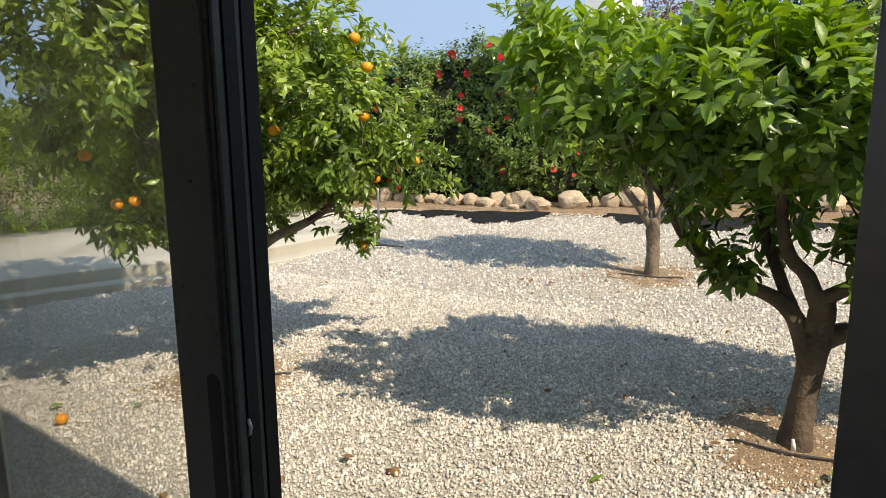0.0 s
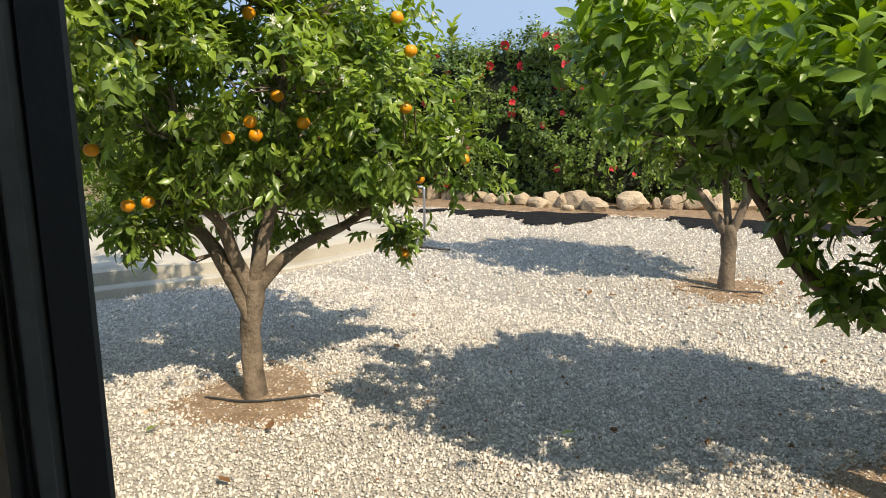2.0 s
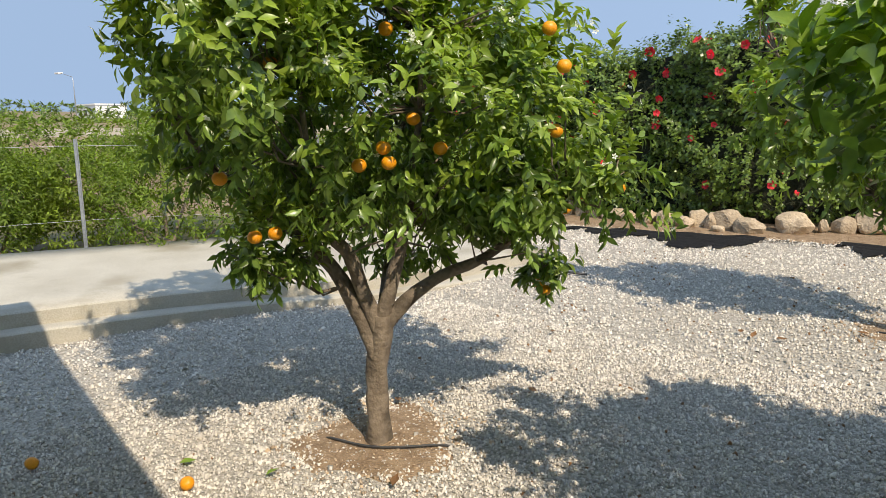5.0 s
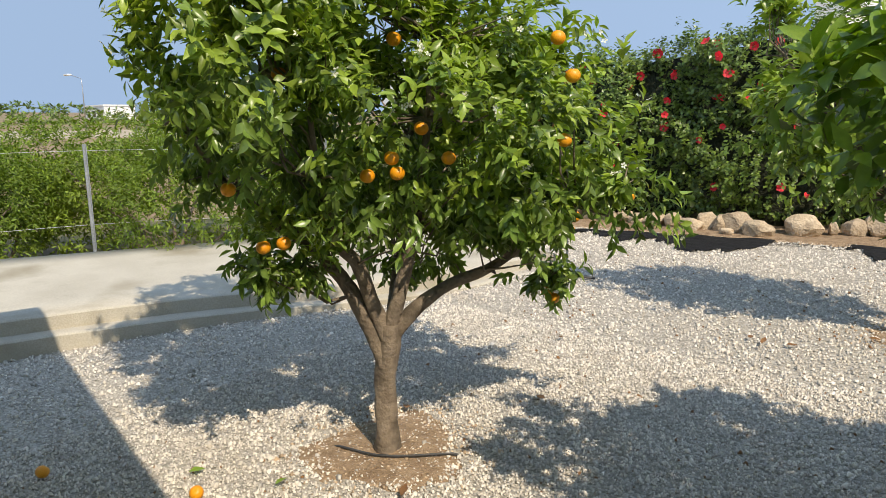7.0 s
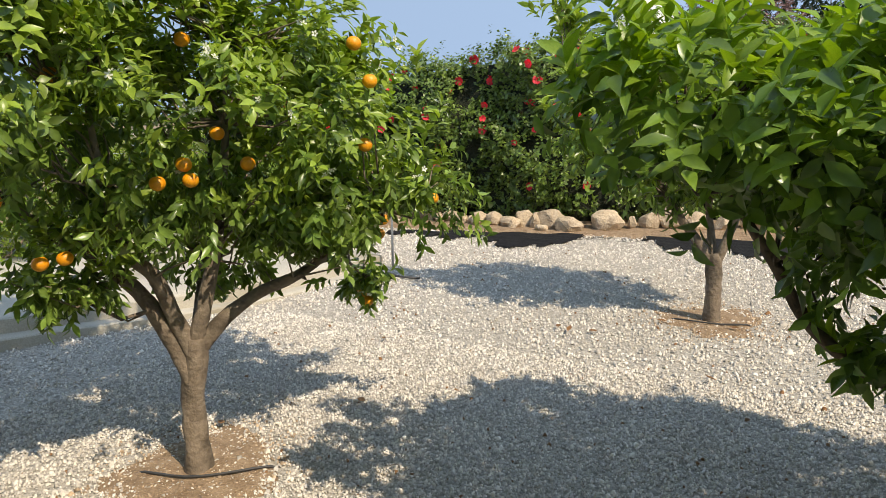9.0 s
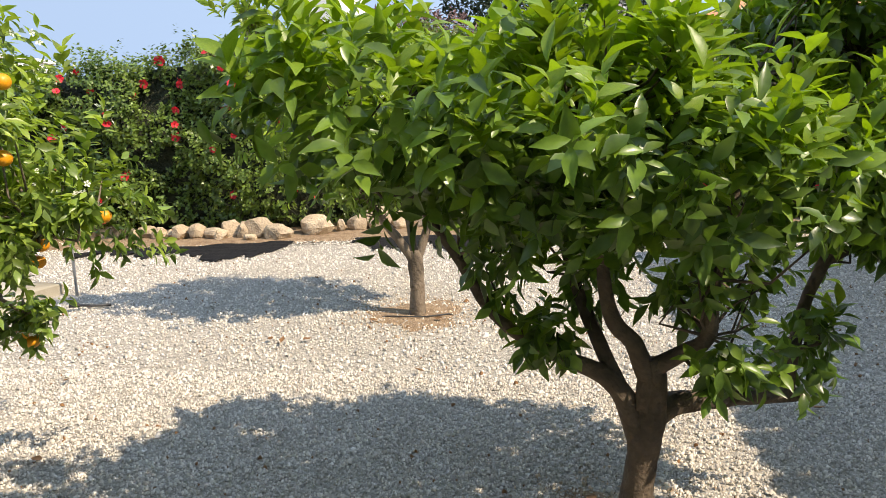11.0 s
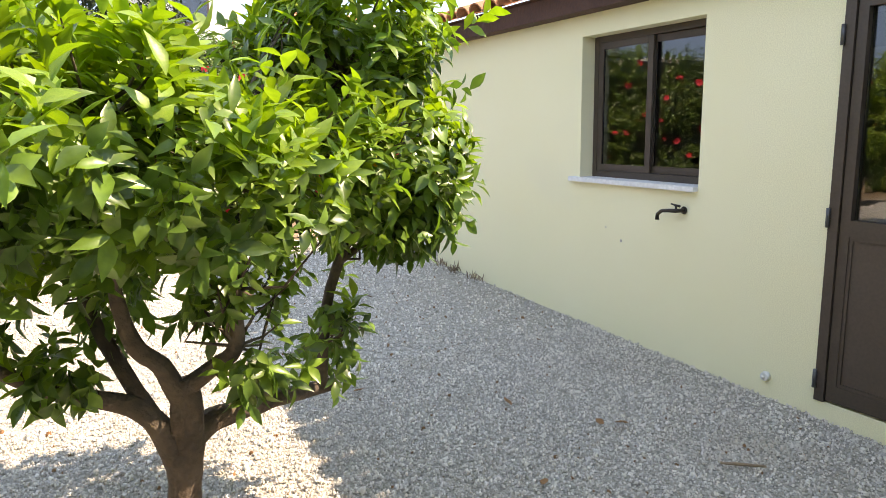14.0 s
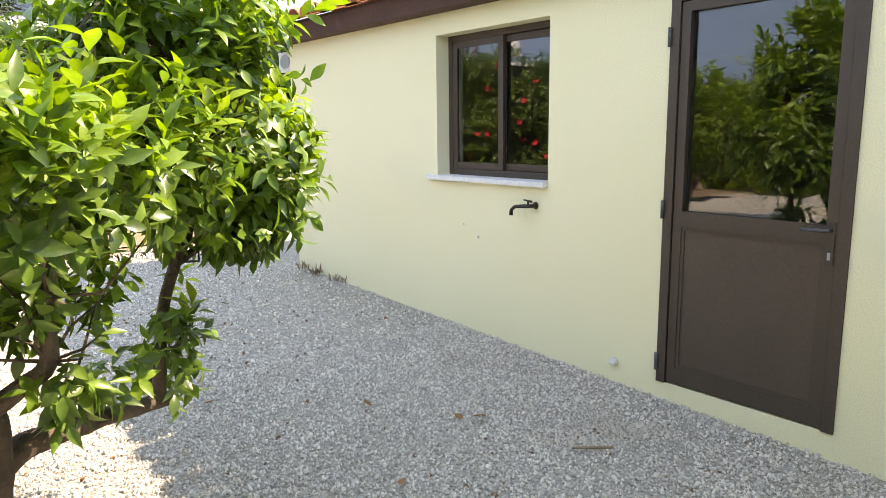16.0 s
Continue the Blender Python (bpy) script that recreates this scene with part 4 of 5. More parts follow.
def star(n, r, width, cup):
    """A small open flower with separate petals."""
    bm = bmesh.new()
    for k in range(n):
        a = 2 * math.pi * k / n
        c, s = math.cos(a), math.sin(a)
        pts = [(0.1 * r, 0, 0), (0.55 * r, -width, cup * 0.5), (r, -width * 0.7, cup * 0.8), (r * 1.05, 0, cup), (r, width * 0.7, cup * 0.8), (0.55 * r, width, cup * 0.5)]
        bm.faces.new([bm.verts.new((x * c - y * s, x * s + y * c, z)) for x, y, z in pts])
    return bm


# citrus blossom, joined
sel = lrng.choice(len(ltips), 380, replace=False)
bm = bmesh.new()
for i in sel:
    for j in range(3):
        p = Vector(ltips[i] + ldirs[i] * lrng.uniform(0.0, 0.05) + lrng.normal(0, 0.022, 3))
        q = Vector(ldirs[i] + lrng.normal(0, 0.4, 3)).to_track_quat("Z", "Y").to_matrix().to_4x4()
        b2 = star(5, 0.0135, 0.0042, 0.004)
        b2.transform(Matrix.Translation(p) @ q)
        tmp = bpy.data.meshes.new("tmp")
        b2.to_mesh(tmp)
        b2.free()
        bm.from_mesh(tmp)
        bpy.data.meshes.remove(tmp)
ob = adopt(part("blossom", bm, M_BLOSSOM, label="small white citrus blossom"), left_tree)
ob["kind"] = "stuff"

# ---- hibiscus hedge ----
HEDGE = [(-8.6, 7.6), (-7.0, 7.95), (-6.2, 8.15), (-5.3, 8.35), (-4.3, 8.45), (-3.5, 8.5), (-2.7, 9.2), (-1.5, 9.7), (0.0, 9.9), (1.5, 9.9), (3.2, 9.6), (4.8, 9.0), (6.5, 8.6)]
HTOP = [2.2, 2.35, 2.4, 2.5, 2.6, 2.72, 2.85, 2.8, 2.75, 2.8, 2.9, 3.0, 3.0]
hline = curve_points([(x, y, h) for (x, y), h in zip(HEDGE, HTOP)], 0.1)
hl = np.array([tuple(p) for p in hline])
hedge = empty("hibiscus_hedge", -4.5, 8.6, 0.12)
tagged(hedge, "tall dark green hibiscus hedge with red flowers", "hedge")
hrng = np.random.default_rng(21)
# closed dark sheet behind the leaves, painted as the hedge's inner shade
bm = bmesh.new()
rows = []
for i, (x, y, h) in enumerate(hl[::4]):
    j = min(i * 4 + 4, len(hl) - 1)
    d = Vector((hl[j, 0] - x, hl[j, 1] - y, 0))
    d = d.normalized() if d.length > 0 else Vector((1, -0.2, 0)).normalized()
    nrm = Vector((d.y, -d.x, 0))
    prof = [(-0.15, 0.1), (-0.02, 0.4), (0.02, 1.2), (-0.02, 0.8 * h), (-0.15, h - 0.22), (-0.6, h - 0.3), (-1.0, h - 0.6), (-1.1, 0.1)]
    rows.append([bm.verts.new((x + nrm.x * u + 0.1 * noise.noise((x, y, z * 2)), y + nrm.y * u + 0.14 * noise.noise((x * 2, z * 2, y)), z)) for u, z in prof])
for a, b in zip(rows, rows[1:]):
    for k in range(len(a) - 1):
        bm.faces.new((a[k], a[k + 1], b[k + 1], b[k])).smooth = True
adopt(part("hedge_core", bm, M_CORE, label="near-black sheet standing for shade inside the hedge"), hedge)


def hedge_point(n, rng):
    i = rng.integers(0, len(hl) - 2, n)
    p = hl[i]
    d = unit(np.concatenate([hl[i + 1, :2] - hl[i, :2], np.zeros((n, 1))], 1))
    nrm = np.stack([d[:, 1], -d[:, 0], np.zeros(n)], 1)
    h = p[:, 2]
    top = rng.random(n) < 0.22
    u = np.where(top, rng.uniform(-0.9, 0.25, n), 0.22 + 0.10 * np.sin(p[:, 0] * 4.1) + rng.normal(0, 0.07, n))
    z = np.where(top, h - 0.12 + rng.normal(0, 0.09, n) + 0.09 * np.sin(p[:, 0] * 6) + 0.07 * np.sin(p[:, 0] * 13 + 1), 0.2 + rng.random(n) ** 0.9 * (h - 0.3))
    u = np.where(~top & (z < 0.6), u - (0.6 - z) * 0.35, u)
    u = np.where(~top & (z > h - 0.5), u - (z - h + 0.5) * 0.4, u)
    u = u + 0.13 * np.sin(z * 5 + p[:, 0] * 2.3) * ~top
    pos = np.stack([p[:, 0] + nrm[:, 0] * u, p[:, 1] + nrm[:, 1] * u, z], 1)
    out = np.where(top[:, None], np.array([0, 0, 1.0]) + 0.4 * nrm, nrm + np.array([0, 0, 0.25]))
    return pos, unit(out)


hp, hd = hedge_point(17500, hrng)
lush = np.array([noise.noise((x * 2.6, y * 2.6, z * 2.9)) + 0.5 * noise.noise((x * 6, y * 6, z * 6)) > -0.26 for x, y, z in hp.tolist()])
hp, hd = hp[lush], hd[lush]
ob = adopt(part("hedge_leaves", leaf_mesh("hedge_leaves", *sprays(hp, hd, 7, hrng, 0.062, 0.042, up=0.25, reach=0.14, jitter=0.45), simple=True), M_HEDGE), hedge)
ob["kind"] = "stuff"
bm = star(5, 0.055, 0.030, 0.022)
add_tube(bm, [(0, 0, 0), (0.004, 0, 0.03), (0.012, 0, 0.06)], [0.004, 0.003, 0.005], 5)
flower_mesh = bpy.data.meshes.new("hibiscus_flower")
bm.to_mesh(flower_mesh)
bm.free()
flower_mesh.materials.append(M_PETAL)
fp, fd = hedge_point(260, np.random.default_rng(5))
front = fd[:, 2] < 0.7
fp, fd = fp[front], fd[front]
for p, d in zip(fp, fd):
    q = Vector(d + hrng.normal(0, 0.35, 3)).to_track_quat("Z", "Y").to_matrix().to_4x4()
    adopt(part("hibiscus_flower", flower_mesh, None, m=Matrix.Translation(Vector(p + d * 0.07)) @ q @ Matrix.Scale(0.7 + 0.5 * hrng.random(), 4)), hedge)


# ---- border rocks ----
def rock(x, y, w, h, seed, label="pale weathered limestone rock edging the hedge bed"):
    rnd = random.Random(seed)
    bm = bmesh.new()
    bmesh.ops.create_icosphere(bm, subdivisions=3, radius=1)
    cuts = [(Vector((rnd.uniform(-1, 1), rnd.uniform(-1, 1), rnd.uniform(-0.6, 1))).normalized(), rnd.uniform(0.62, 0.9)) for _ in range(11)]
    for v in bm.verts:
        v.co = Vector([math.copysign(abs(c) ** 0.72, c) for c in v.co]) * 0.9
        for n, d in cuts:
            e = v.co.dot(n) - d
            if e > 0:
                v.co -= n * e * 0.97
        v.co *= 1 + 0.09 * noise.noise(v.co * 2.2 + Vector((seed, 0, 0))) + 0.035 * noise.noise(v.co * 7 + Vector((0, seed, 0)))
    bmesh.ops.scale(bm, vec=(w * 0.72, w * 0.52, h * 0.66), verts=bm.verts)
    g = float(ground_z(x, y))
    return tagged(part("rock", bm, M_ROCK, m=pose(x, y, g + h * 0.42, 0, 0, rnd.uniform(0, 360) if w < 0.28 else rnd.uniform(-15, 15))), label, "rock", group="rocks along the hedge")


rnd = random.Random(8)
x = -6.6
while x < -4.45:
    w = rnd.uniform(0.15, 0.26)
    rock(x, 7.95 + 0.03 * rnd.uniform(-1, 1) - 0.05 * (x + 5.4), w, w * rnd.uniform(0.7, 0.95), int(x * 100))
    x += w * 0.98
for x, y, w, h in ((-4.36, 7.85, 0.2, 0.16), (-4.28, 8.02, 0.24, 0.27), (-4.1, 7.97, 0.2, 0.24), (-3.93, 8.02, 0.34, 0.30), (-3.62, 7.88, 0.34, 0.22), (-3.95, 7.75, 0.16, 0.1), (-3.18, 8.16, 0.42, 0.30), (-2.92, 8.32, 0.14, 0.2),
                   (-2.74, 8.42, 0.26, 0.24), (-2.46, 8.55, 0.36, 0.34), (-2.15, 8.62, 0.3, 0.26), (-1.85, 8.72, 0.3, 0.22), (-1.5, 8.85, 0.34, 0.28), (-1.15, 8.9, 0.3, 0.24), (-0.8, 8.95, 0.36, 0.3), (-0.4, 9.0, 0.32, 0.24), (0.0, 9.02, 0.36, 0.28), (0.4, 9.03, 0.3, 0.24), (0.8, 9.03, 0.34, 0.26), (1.2, 9.03, 0.3, 0.22)):
    rock(x, y, w * 0.86, h * 0.86, int(x * 100 + 7))


# ---- weed membrane strips ----
def membrane(pts_near, pts_far, seed, label):
    bm = bmesh.new()
    a, b = np.array(pts_near), np.array(pts_far)
    x0, x1 = max(a[0, 0], b[0, 0]), min(a[-1, 0], b[-1, 0])
    rows = []
    n = int((x1 - x0) / 0.03)
    for i in range(n + 1):
        x = x0 + (x1 - x0) * i / n
        y0, y1 = float(np.interp(x, a[:, 0], a[:, 1])), float(np.interp(x, b[:, 0], b[:, 1]))
        row = []
        for k in range(15):
            t = float(torn(x))
            y = y0 + (y1 - y0) * (t + (1 - t) * k / 14)
            w = 0.010 * math.sin(y * 38 + 0.8 * math.sin(x * 2.1 + seed)) + 0.006 * noise.noise((x * 2, y * 9, seed))
            row.append(bm.verts.new((x, y, float(ground_z(x, y)) + 0.010 + w)))
        rows.append(row)
    for r, s in zip(rows, rows[1:]):
        for k in range(14):
            bm.faces.new((r[k], s[k], s[k + 1], r[k + 1])).smooth = True
    ob = part("weed_membrane", bm, M_TARP)
    m = ob.modifiers.new("thick", "SOLIDIFY")
    m.thickness = 0.003
    return tagged(ob, label, "ground sheet", group="black sheets on the gravel")


membrane(*SHEETS[0], 1, "wrinkled black weed membrane lying on the gravel")
membrane(*SHEETS[1], 4, "black weed membrane with drip lines on the gravel")

# ---- fence and bushes beyond the platform ----
fence = empty("wire_fence", -8.65, 2.2, 0.1)
tagged(fence, "low fence of steel posts and thin wire", "fence")
POSTS = [(-9.55, -0.4), (-8.66, 2.18), (-7.8, 4.7), (-7.1, 6.8)]
for x, y in POSTS:
    bm = bmesh.new()
    add_box(bm, x - 0.022, x + 0.022, y - 0.004, y + 0.004, 0.0, 1.31)
    add_box(bm, x - 0.004, x + 0.004, y - 0.03, y - 0.004, 0.0, 1.31)
    adopt(part("post", bm, M_STEEL), fence)
for z in (0.42, 1.22):
    bm = bmesh.new()
    pts = curve_points([(x, y, z + (0.02 if i % 2 else -0.03), 0) for i, (x, y) in enumerate(POSTS)], 0.4)
    add_tube(bm, [tuple(p)[:3] for p in pts], 0.0022, 4)
    adopt(part("wire", bm, M_STEEL), fence)


def bush(label, blobs, seed, tips, leaf_len=0.10, mat=M_BUSH, slim=0.3):
    rng = np.random.default_rng(seed)
    x, y, z, rx, ry, rz = blobs[0]
    t = empty("bush", x, y, 0.0)
    tagged(t, label, "bush", group="bushes beyond the fence")
    bm = bmesh.new()
    for k in range(7):
        b = blobs[k % len(blobs)]
        p0 = (x + rng.uniform(-0.5, 0.5), y + rng.uniform(-0.5, 0.5), -0.2)
        p1 = (b[0] + rng.uniform(-0.5, 0.5) * b[3], b[1] + rng.uniform(-0.5, 0.5) * b[4], b[2] + 0.4 * b[5])
        add_tube(bm, [p0, tuple((u + v) / 2 + rng.uniform(-0.1, 0.1) for u, v in zip(p0, p1)), p1], [0.03, 0.02, 0.006], 6)
    adopt(part("trunk", bm, M_BARK), t)
    p, d = crown_tips(blobs, tips, rng, 0.75)
    ob = adopt(part("crown", leaf_mesh("crown", *sprays(p, d, 8, rng, leaf_len, leaf_len * slim, spread=0.6, up=0.7, reach=0.16, jitter=0.5), simple=True), mat), t)
    ob["kind"] = "stuff"


rnd = random.Random(31)
for k in range(9):
    y = -2.5 + 1.9 * k
    x = -10.3 + 0.38 * y
    blobs = [(x + rnd.uniform(-0.5, 0.5), y + rnd.uniform(-0.6, 0.6), 0.55 + rnd.uniform(-0.1, 0.1), 1.0, 1.1, 0.85) for _ in range(1)]
    blobs += [(x + rnd.uniform(-1.6, 0.5), y + rnd.uniform(-1.1, 1.1), rnd.uniform(0.25, 1.32), rnd.uniform(0.35, 0.6), rnd.uniform(0.4, 0.65), rnd.uniform(0.3, 0.5)) for _ in range(11)]
    bush("feathery light green bush behind the wire fence", blobs, 40 + k, 3600, 0.075, slim=0.27)
for k in range(10):
    y = -12 + 6 * k
    x = -24 + rnd.uniform(-4, 4) + 0.3 * y
    g = float(ground_z(x, y))
    blobs = [(x + rnd.uniform(-2, 2), y + rnd.uniform(-3, 3), g + 0.5, 2.2, 2.6, 1.1) for _ in range(3)]
    bush("dull green scrub in the field beyond", blobs, 80 + k, 500, 0.22)

# ---- small things on the annex wall and the gravel ----
bm = bmesh.new()
add_tube(bm, [(3.0, 2.70, 0.935), (2.95, 2.70, 0.935), (2.935, 2.71, 0.935), (2.93, 2.76, 0.932), (2.925, 2.82, 0.925), (2.92, 2.85, 0.90), (2.92, 2.85, 0.865)], [0.014, 0.013, 0.014, 0.013, 0.012, 0.012, 0.015], 8)
tap = tagged(part("garden_tap", bm, M_TAP), "dark bronze garden tap on the yellow wall", "tap")
bm = bmesh.new()
add_tube(bm, [(2.935, 2.71, 0.935), (2.935, 2.71, 0.965)], 0.008, 6)
add_tube(bm, [(2.935, 2.68, 0.966), (2.935, 2.71, 0.97), (2.935, 2.75, 0.975)], [0.009, 0.007, 0.006], 6)
part("tap_lever", bm, M_TAP, tap)
bm = bmesh.new()
add_tube(bm, [(2.996, 2.70, 0.935), (2.986, 2.70, 0.935)], [0.026, 0.02], 10)
part("wall_rose", bm, M_TAP, tap)

bm = bmesh.new()
add_tube(bm, [(3.0, 2.045, 0.034), (2.975, 2.045, 0.034)], [0.03, 0.024], 10)
add_tube(bm, [(2.975, 2.045, 0.034), (2.962, 2.05, 0.03)], [0.012, 0.011], 8)
tagged(part("pipe_stub", bm, M_PLASTIC), "capped pale pipe stub low on the wall", "pipe")

unit_box = part("wall_unit", box(3.04, 3.36, 6.031, 6.36, 2.03, 2.23, 0.015), M_PLASTIC)
tagged(unit_box, "white plastic unit mounted at the wall's corner", "wall unit")
bm = bmesh.new()
bmesh.ops.create_cone(bm, cap_ends=True, segments=20, radius1=0.07, radius2=0.065, depth=0.012)
bmesh.ops.scale(bm, vec=(1, 1.4, 1), verts=bm.verts)
bmesh.ops.transform(bm, matrix=Matrix.Translation((3.036, 6.2, 2.13)) @ Matrix.Rotation(radians(90), 4, "Y"), verts=bm.verts)
part("grille", bm, M_STEEL, unit_box, "grey oval grille")

g = float(ground_z(2.2, 1.55))
bm = bmesh.new()
add_tube(bm, [(2.10, 1.62, g + 0.02), (2.17, 1.55, g + 0.024), (2.25, 1.49, g + 0.02)], [0.007, 0.009, 0.006], 6)
tagged(part("stick", bm, M_WOOD), "short dry brown stick lying on the gravel", "stick")

# garden standpipe, hose end
g = float(ground_z(-4.6, 5.3))
bm = bmesh.new()
add_tube(bm, [(-4.62, 5.30, g - 0.05), (-4.62, 5.30, 0.58), (-4.62, 5.30, 0.60), (-4.66, 5.30, 0.61)], [0.013, 0.013, 0.014, 0.012], 8)
sp = tagged(part("standpipe", bm, M_STEEL), "thin grey standpipe with a tap by the platform", "pipe")
bm = bmesh.new()
add_tube(bm, [(-4.64, 5.30, 0.61), (-4.70, 5.29, 0.61), (-4.72, 5.29, 0.57)], [0.016, 0.014, 0.012], 8)
part("tap", bm, M_STEEL, sp)
bm = bmesh.new()
g = float(ground_z(-4.35, 4.86))
add_tube(bm, [(-4.38, 4.84, g + 0.05), (-4.34, 4.86, g + 0.045), (-4.31, 4.88, g + 0.035)], [0.026, 0.024, 0.014], 8)
add_tube(bm, [(-4.31, 4.88, g + 0.035), (-4.2, 4.94, g + 0.02), (-4.1, 4.99, g + 0.012)], [0.012, 0.011, 0.011], 8)
tagged(part("hose_end", bm, M_HOSE), "black hose end with a coupling on the gravel", "hose")


def drip_hose(x, y, pts, label):
    bm = bmesh.new()
    k = curve_points([(x + u, y + v, 0) for u, v in pts], 0.06)
    add_tube(bm, [(p.x, p.y, float(ground_z(p.x, p.y)) + 0.012 - 0.03 * abs(2 * i / (len(k) - 1) - 1) ** 6) for i, p in enumerate(k)], 0.0062, 7)
    return tagged(part("drip_hose", bm, M_HOSE), label, "hose", group="drip hoses at the trunks")


drip_hose(-3.2, 1.53, [(-0.26, -0.16), (-0.1, -0.14), (0.04, -0.1), (0.16, -0.01), (0.26, 0.1), (0.34, 0.2)], "thin black drip hose beside the trunk")
dh = drip_hose(-0.2, 2.02, [(-0.3, -0.06), (-0.1, -0.12), (0.05, -0.12), (0.22, -0.09), (0.4, -0.06)], "grey drip hose with a black joint beside the trunk")
bm = bmesh.new()
g = float(ground_z(0.02, 1.9)) + 0.024
add_tube(bm, [(-0.03, 1.902, g), (0.06, 1.93, g)], 0.017, 8)
add_tube(bm, [(0.01, 1.915, g), (0.04, 1.86, g), (0.1, 1.80, g - 0.006)], [0.016, 0.014, 0.012], 8)
part("joint", bm, M_RUBBER, dh, "black branching joint")
bm = bmesh.new()
add_tube(bm, [(-0.21, 1.91, g), (-0.215, 1.91, g + 0.05)], [0.012, 0.007], 6)
part("dripper", bm, M_PLASTIC, dh, "small white dripper")
drip_hose(-1.42, 4.85, [(-0.3, -0.1), (-0.1, -0.13), (0.1, -0.12), (0.3, 0.0)], "thin black drip hose beside the trunk")

# fallen leaves
rnd = random.Random(17)
spots = [(-3.71, 0.75, 0), (-2.96, 2.46, 1), (-3.3, 0.95, 0), (-2.6, 0.85, 1), (-2.35, 0.72, 0), (-2.28, 4.07, 1), (-2.15, 4.15, 1), (-2.4, 4.2, 1), (1.95, 2.17, 1), (2.02, 2.13, 1), (1.9, 2.25, 1), (-1.6, 1.9, 0),
         (1.6, 2.6, 1), (0.9, 3.2, 1), (1.3, 1.9, 1), (-1.2, 3.6, 1), (-3.4, 3.4, 1), (-2.0, 1.0, 1), (0.7, 1.4, 1), (1.1, 4.2, 1), (2.4, 3.4, 1), (1.8, 5.0, 1), (-0.9, 1.35, 0), (-3.45, 1.9, 1), (-2.8, 1.25, 1), (-0.05, 1.72, 0), (-0.5, 1.85, 1), (-0.35, 2.3, 1), (-1.7, 4.6, 1), (-1.2, 4.65, 1)]
leaf_green = LEAF_MESH
leaf_dead = leaf_mesh("fallen_leaf", np.zeros((1, 3)), np.array([[0, 1.0, 0]]), np.array([[0, 0, 1.0]]), np.ones(1), np.ones(1), fold=0.9, droop=-0.3)
leaf_dead.materials.append(M_DEAD)
for x, y, dead in spots:
    m = pose(x, y, float(ground_z(x, y)) + 0.022, rnd.uniform(-15, 15), rnd.uniform(-15, 15), rnd.uniform(0, 360)) @ Matrix.Diagonal((0.04, 0.075, 0.06, 1))
    tagged(part("fallen_leaf", leaf_dead if dead else leaf_green, None, m=m), "curled brown dry leaf on the gravel" if dead else "yellow green citrus leaf lying on the gravel", "leaf", group="fallen leaves")

# ---- beyond the garden ----
M_DULL = material("dark conifer needles", (0.012, 0.030, 0.012), (0.03, 0.055, 0.02), 2, 0.7, 0.1, 30, island=0.4, translucent=0.1)
M_DRY = material("dry purple sprays", (0.16, 0.09, 0.09), (0.28, 0.17, 0.15), 3, 0.8, 0.1, 30, island=0.4, translucent=0.2)
bush("dark dense conifer behind the hedge", [(-0.6, 13.5, 3.6, 1.5, 1.2, 1.5), (0.6, 13.8, 3.4, 1.3, 1.2, 1.4), (-0.2, 13.6, 4.4, 1.2, 1.0, 1.1)], 120, 1500, 0.16, M_DULL)
bush("dry purplish sprays above the hedge", [(-2.3, 10.1, 2.75, 0.7, 0.4, 0.45), (-1.7, 10.2, 2.7, 0.6, 0.4, 0.4)], 121, 500, 0.09, M_DRY)


def far_house(label, x0, x1, y0, y1, z0, z1, tiled, openings):
    h = empty("house", (x0 + x1) / 2, (y0 + y1) / 2, z0)
    tagged(h, label, "house")
    adopt(part("wall", box(x0, x1, y0, y1, z0 - 3, z1), M_WHITE), h)
    if tiled:
        bm = bmesh.new()
        vs = [bm.verts.new(v) for v in ((x0 - 0.5, y0 - 0.6, z1), (x1 + 0.5, y0 - 0.6, z1), (x1 + 0.5, y1 + 0.6, z1), (x0 - 0.5, y1 + 0.6, z1), (x0 + 2, (y0 + y1) / 2, z1 + 1.2), (x1 - 2, (y0 + y1) / 2, z1 + 1.2))]
        for f in ((0, 1, 5, 4), (1, 2, 5), (2, 3, 4, 5), (3, 0, 4), (3, 2, 1, 0)):
            bm.faces.new([vs[i] for i in f])
        adopt(part("roof", bm, M_TILE), h)
        adopt(part("eave_board", box(x0 - 0.52, x1 + 0.52, y0 - 0.66, y0 - 0.6, z1 - 0.14, z1 + 0.03), M_FASCIA), h)
    else:
        adopt(part("roof", box(x0 - 0.15, x1 + 0.15, y0 - 0.15, y1 + 0.15, z1 + 0.003, z1 + 0.25), M_WHITE), h)
    for a, b, c, e in openings:
        w = adopt(part("window", box(a, b, y0 - 0.03, y0 + 0.05, c, e), M_ALU), h)
        under(part("pane", box(a + 0.06, b - 0.06, y0 - 0.036, y0 - 0.0305, c + 0.06, e - 0.06), M_PANE), w)
    return h


far_house("white house with a tiled roof behind the hedge", 4.2, 10.0, 18.0, 24.0, 0.2, 3.85, True, ((5.2, 6.4, 1.8, 3.0), (7.6, 8.8, 1.8, 3.0)))
far_house("white two storey house wall behind the hedge", 1.6, 4.1, 19.0, 25.0, 0.2, 6.2, False, ((2.4, 3.3, 4.2, 5.4),))
far_house("narrow white house corner behind the hedge", -5.3, -4.75, 15.4, 19.0, 0.2, 5.6, False, ())
h = far_house("far white flat roofed house", -45.0, -33.6, 39.0, 47.0, 0.3, 6.3, False, ((-42, -40.5, 4.0, 5.4), (-38, -36.5, 4.0, 5.4)))
bm = bmesh.new()
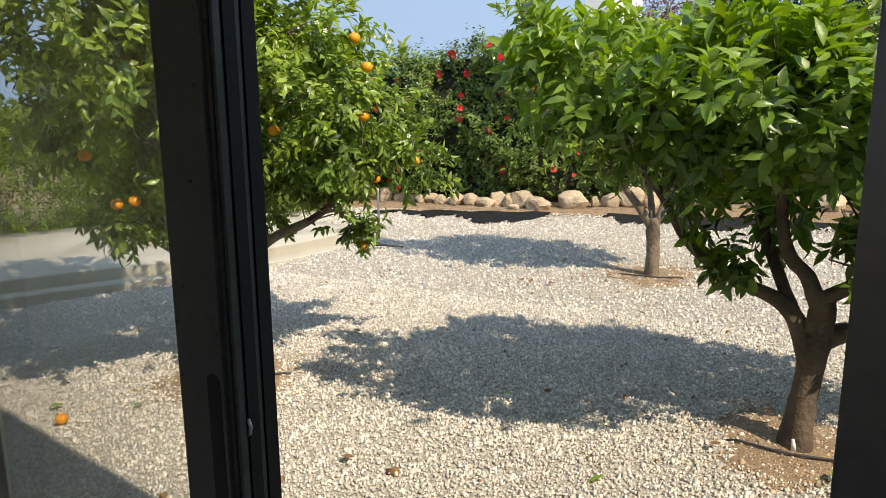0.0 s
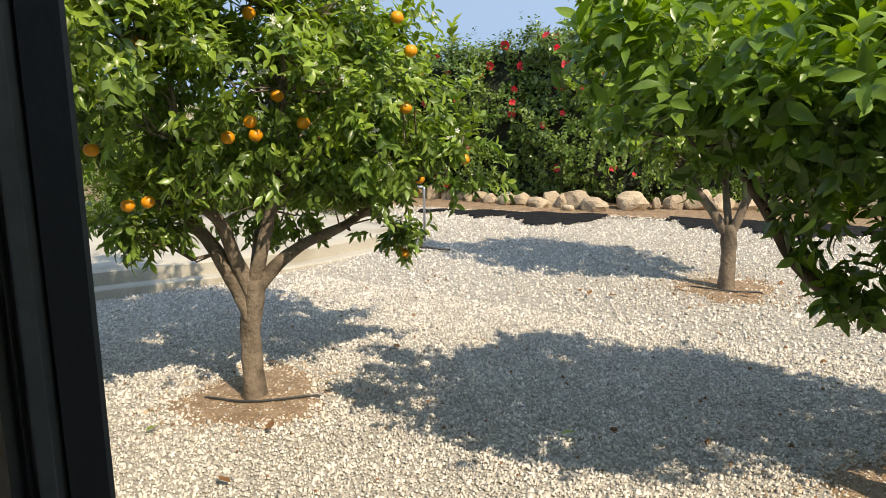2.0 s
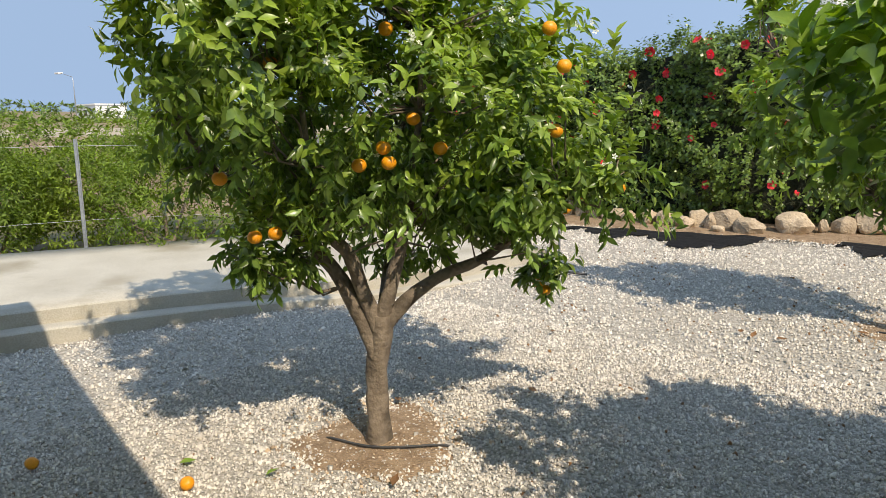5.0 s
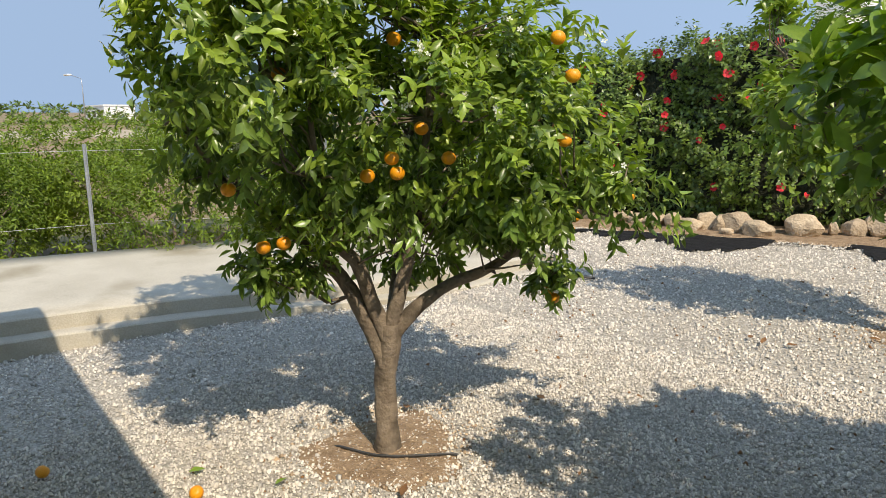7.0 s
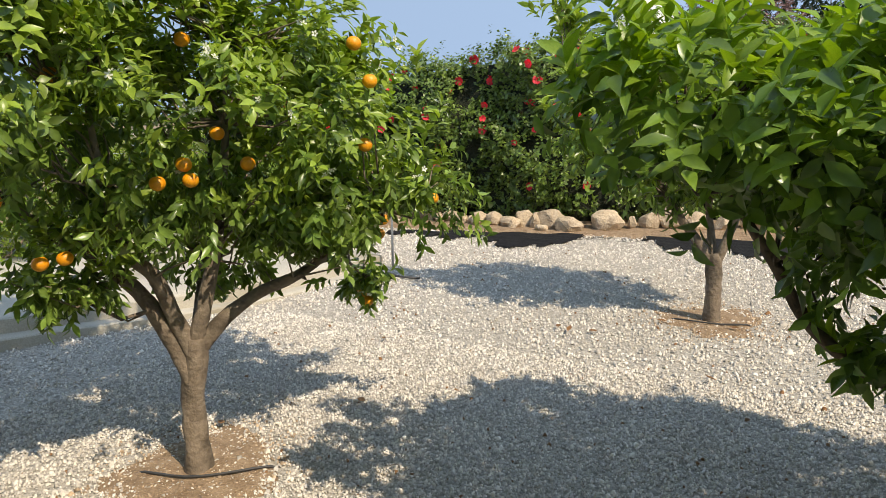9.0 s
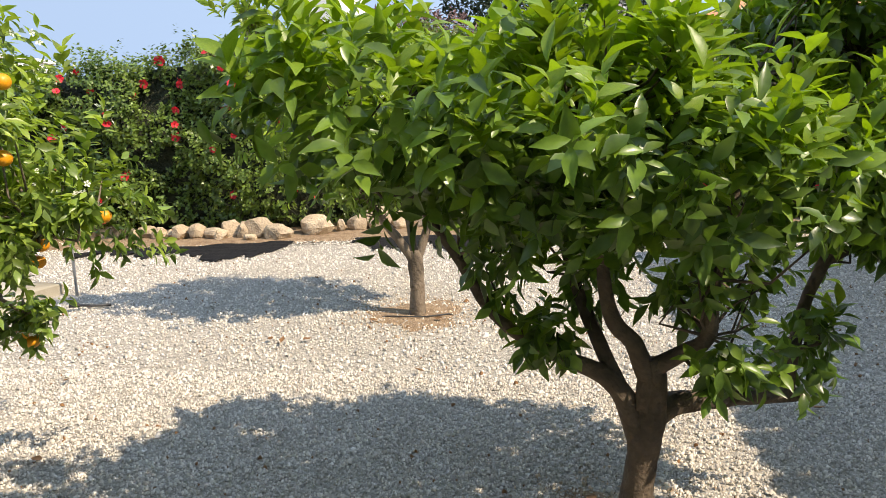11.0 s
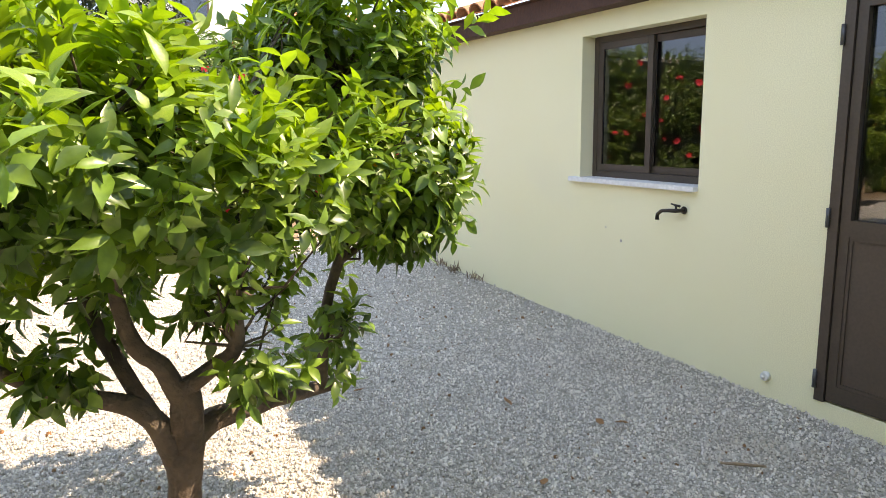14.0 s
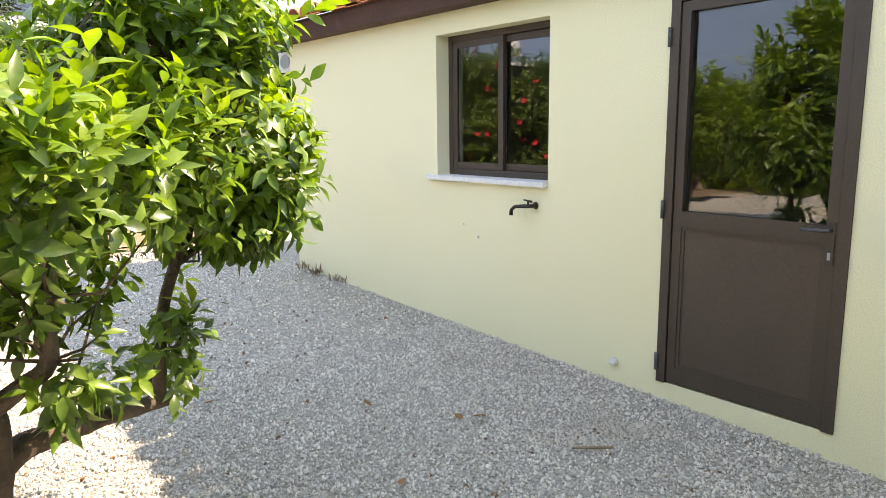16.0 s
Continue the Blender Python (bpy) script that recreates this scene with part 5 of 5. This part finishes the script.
add_tube(bm, [(-34.4, 39.8, 7.15), (-34.4, 39.8, 7.9), (-34.4, 39.8, 8.25), (-34.4, 39.8, 8.42)], [0.5, 0.5, 0.38, 0.1], 14)
tank = tagged(part("water_tank", bm, M_PLASTIC), "white rounded water tank on a far roof", "water tank")
for u, v in ((-0.3, -0.3), (0.3, -0.3), (-0.3, 0.3), (0.3, 0.3)):
    bm = bmesh.new()
    add_tube(bm, [(-34.4 + u, 39.8 + v, 6.5), (-34.4 + u, 39.8 + v, 7.2)], 0.04, 6)
    part("leg", bm, M_STEEL, tank)
far_house("long low white house in the distance", -139.0, -130.0, 48.5, 54.0, 2.3, 5.3, False, ((-138, -136.5, 3.4, 4.5), (-135.5, -134, 3.4, 4.5), (-132.8, -131.3, 3.4, 4.5)))
bm = bmesh.new()
g = float(ground_z(-56, 19))
add_tube(bm, [(-56, 19, g), (-56, 19, 4.8), (-56.1, 19, 5.1), (-57.2, 18.6, 5.4)], [0.05, 0.035, 0.025, 0.02], 8)
sl = tagged(part("street_lamp", bm, M_STEEL), "grey street lamp far beyond the fence", "street lamp")
part("lamp_head", box(-57.9, -57.15, 18.4, 18.75, 5.35, 5.47, 0.03), M_PLASTIC, sl)
tagged(part("field_wall", box(-44, -43.7, 4, 40, 0.4, 1.35), M_CONC), "low pale wall across the field", "wall")
for k in range(8):
    y = -30 + 14 * k
    x = -95 + rnd.uniform(-12, 12)
    g = float(ground_z(x, y))
    bush("dull distant scrub and trees", [(x + rnd.uniform(-5, 5), y + rnd.uniform(-7, 7), g + 0.8, 6, 7, 1.6) for _ in range(3)], 140 + k, 260, 0.7, M_HEDGE)

# ---- weeds at the wall's foot, plugs and paint chips ----
wr = np.random.default_rng(77)
for x, y, n in ((2.93, 5.55, 40), (2.94, 5.15, 26), (2.95, 5.85, 22)):
    base = np.stack([x + wr.normal(0, 0.03, n), y + wr.normal(0, 0.06, n), ground_z(x, y) + np.zeros(n)], 1)
    me = leaf_mesh("weed", base, np.stack([wr.normal(-0.15, 0.4, n), wr.normal(0, 0.5, n), np.ones(n)], 1), wr.normal(size=(n, 3)), wr.uniform(0.04, 0.11, n), wr.uniform(0.006, 0.014, n))
    tagged(part("weed", me, M_WOOD), "small dry weed tuft at the foot of the wall", "weed", group="weeds by the wall", kind="stuff")
for y, z, r in ((3.26, 0.661, 0.012), (3.42, 0.74, 0.008)):
    bm = bmesh.new()
    add_tube(bm, [(3.001, y, z), (2.997, y, z)], [r, r * 0.8], 8)
    tagged(part("wall_plug", bm, M_CONC), "small grey filled hole in the wall", "wall plug", group="filled holes in the wall")
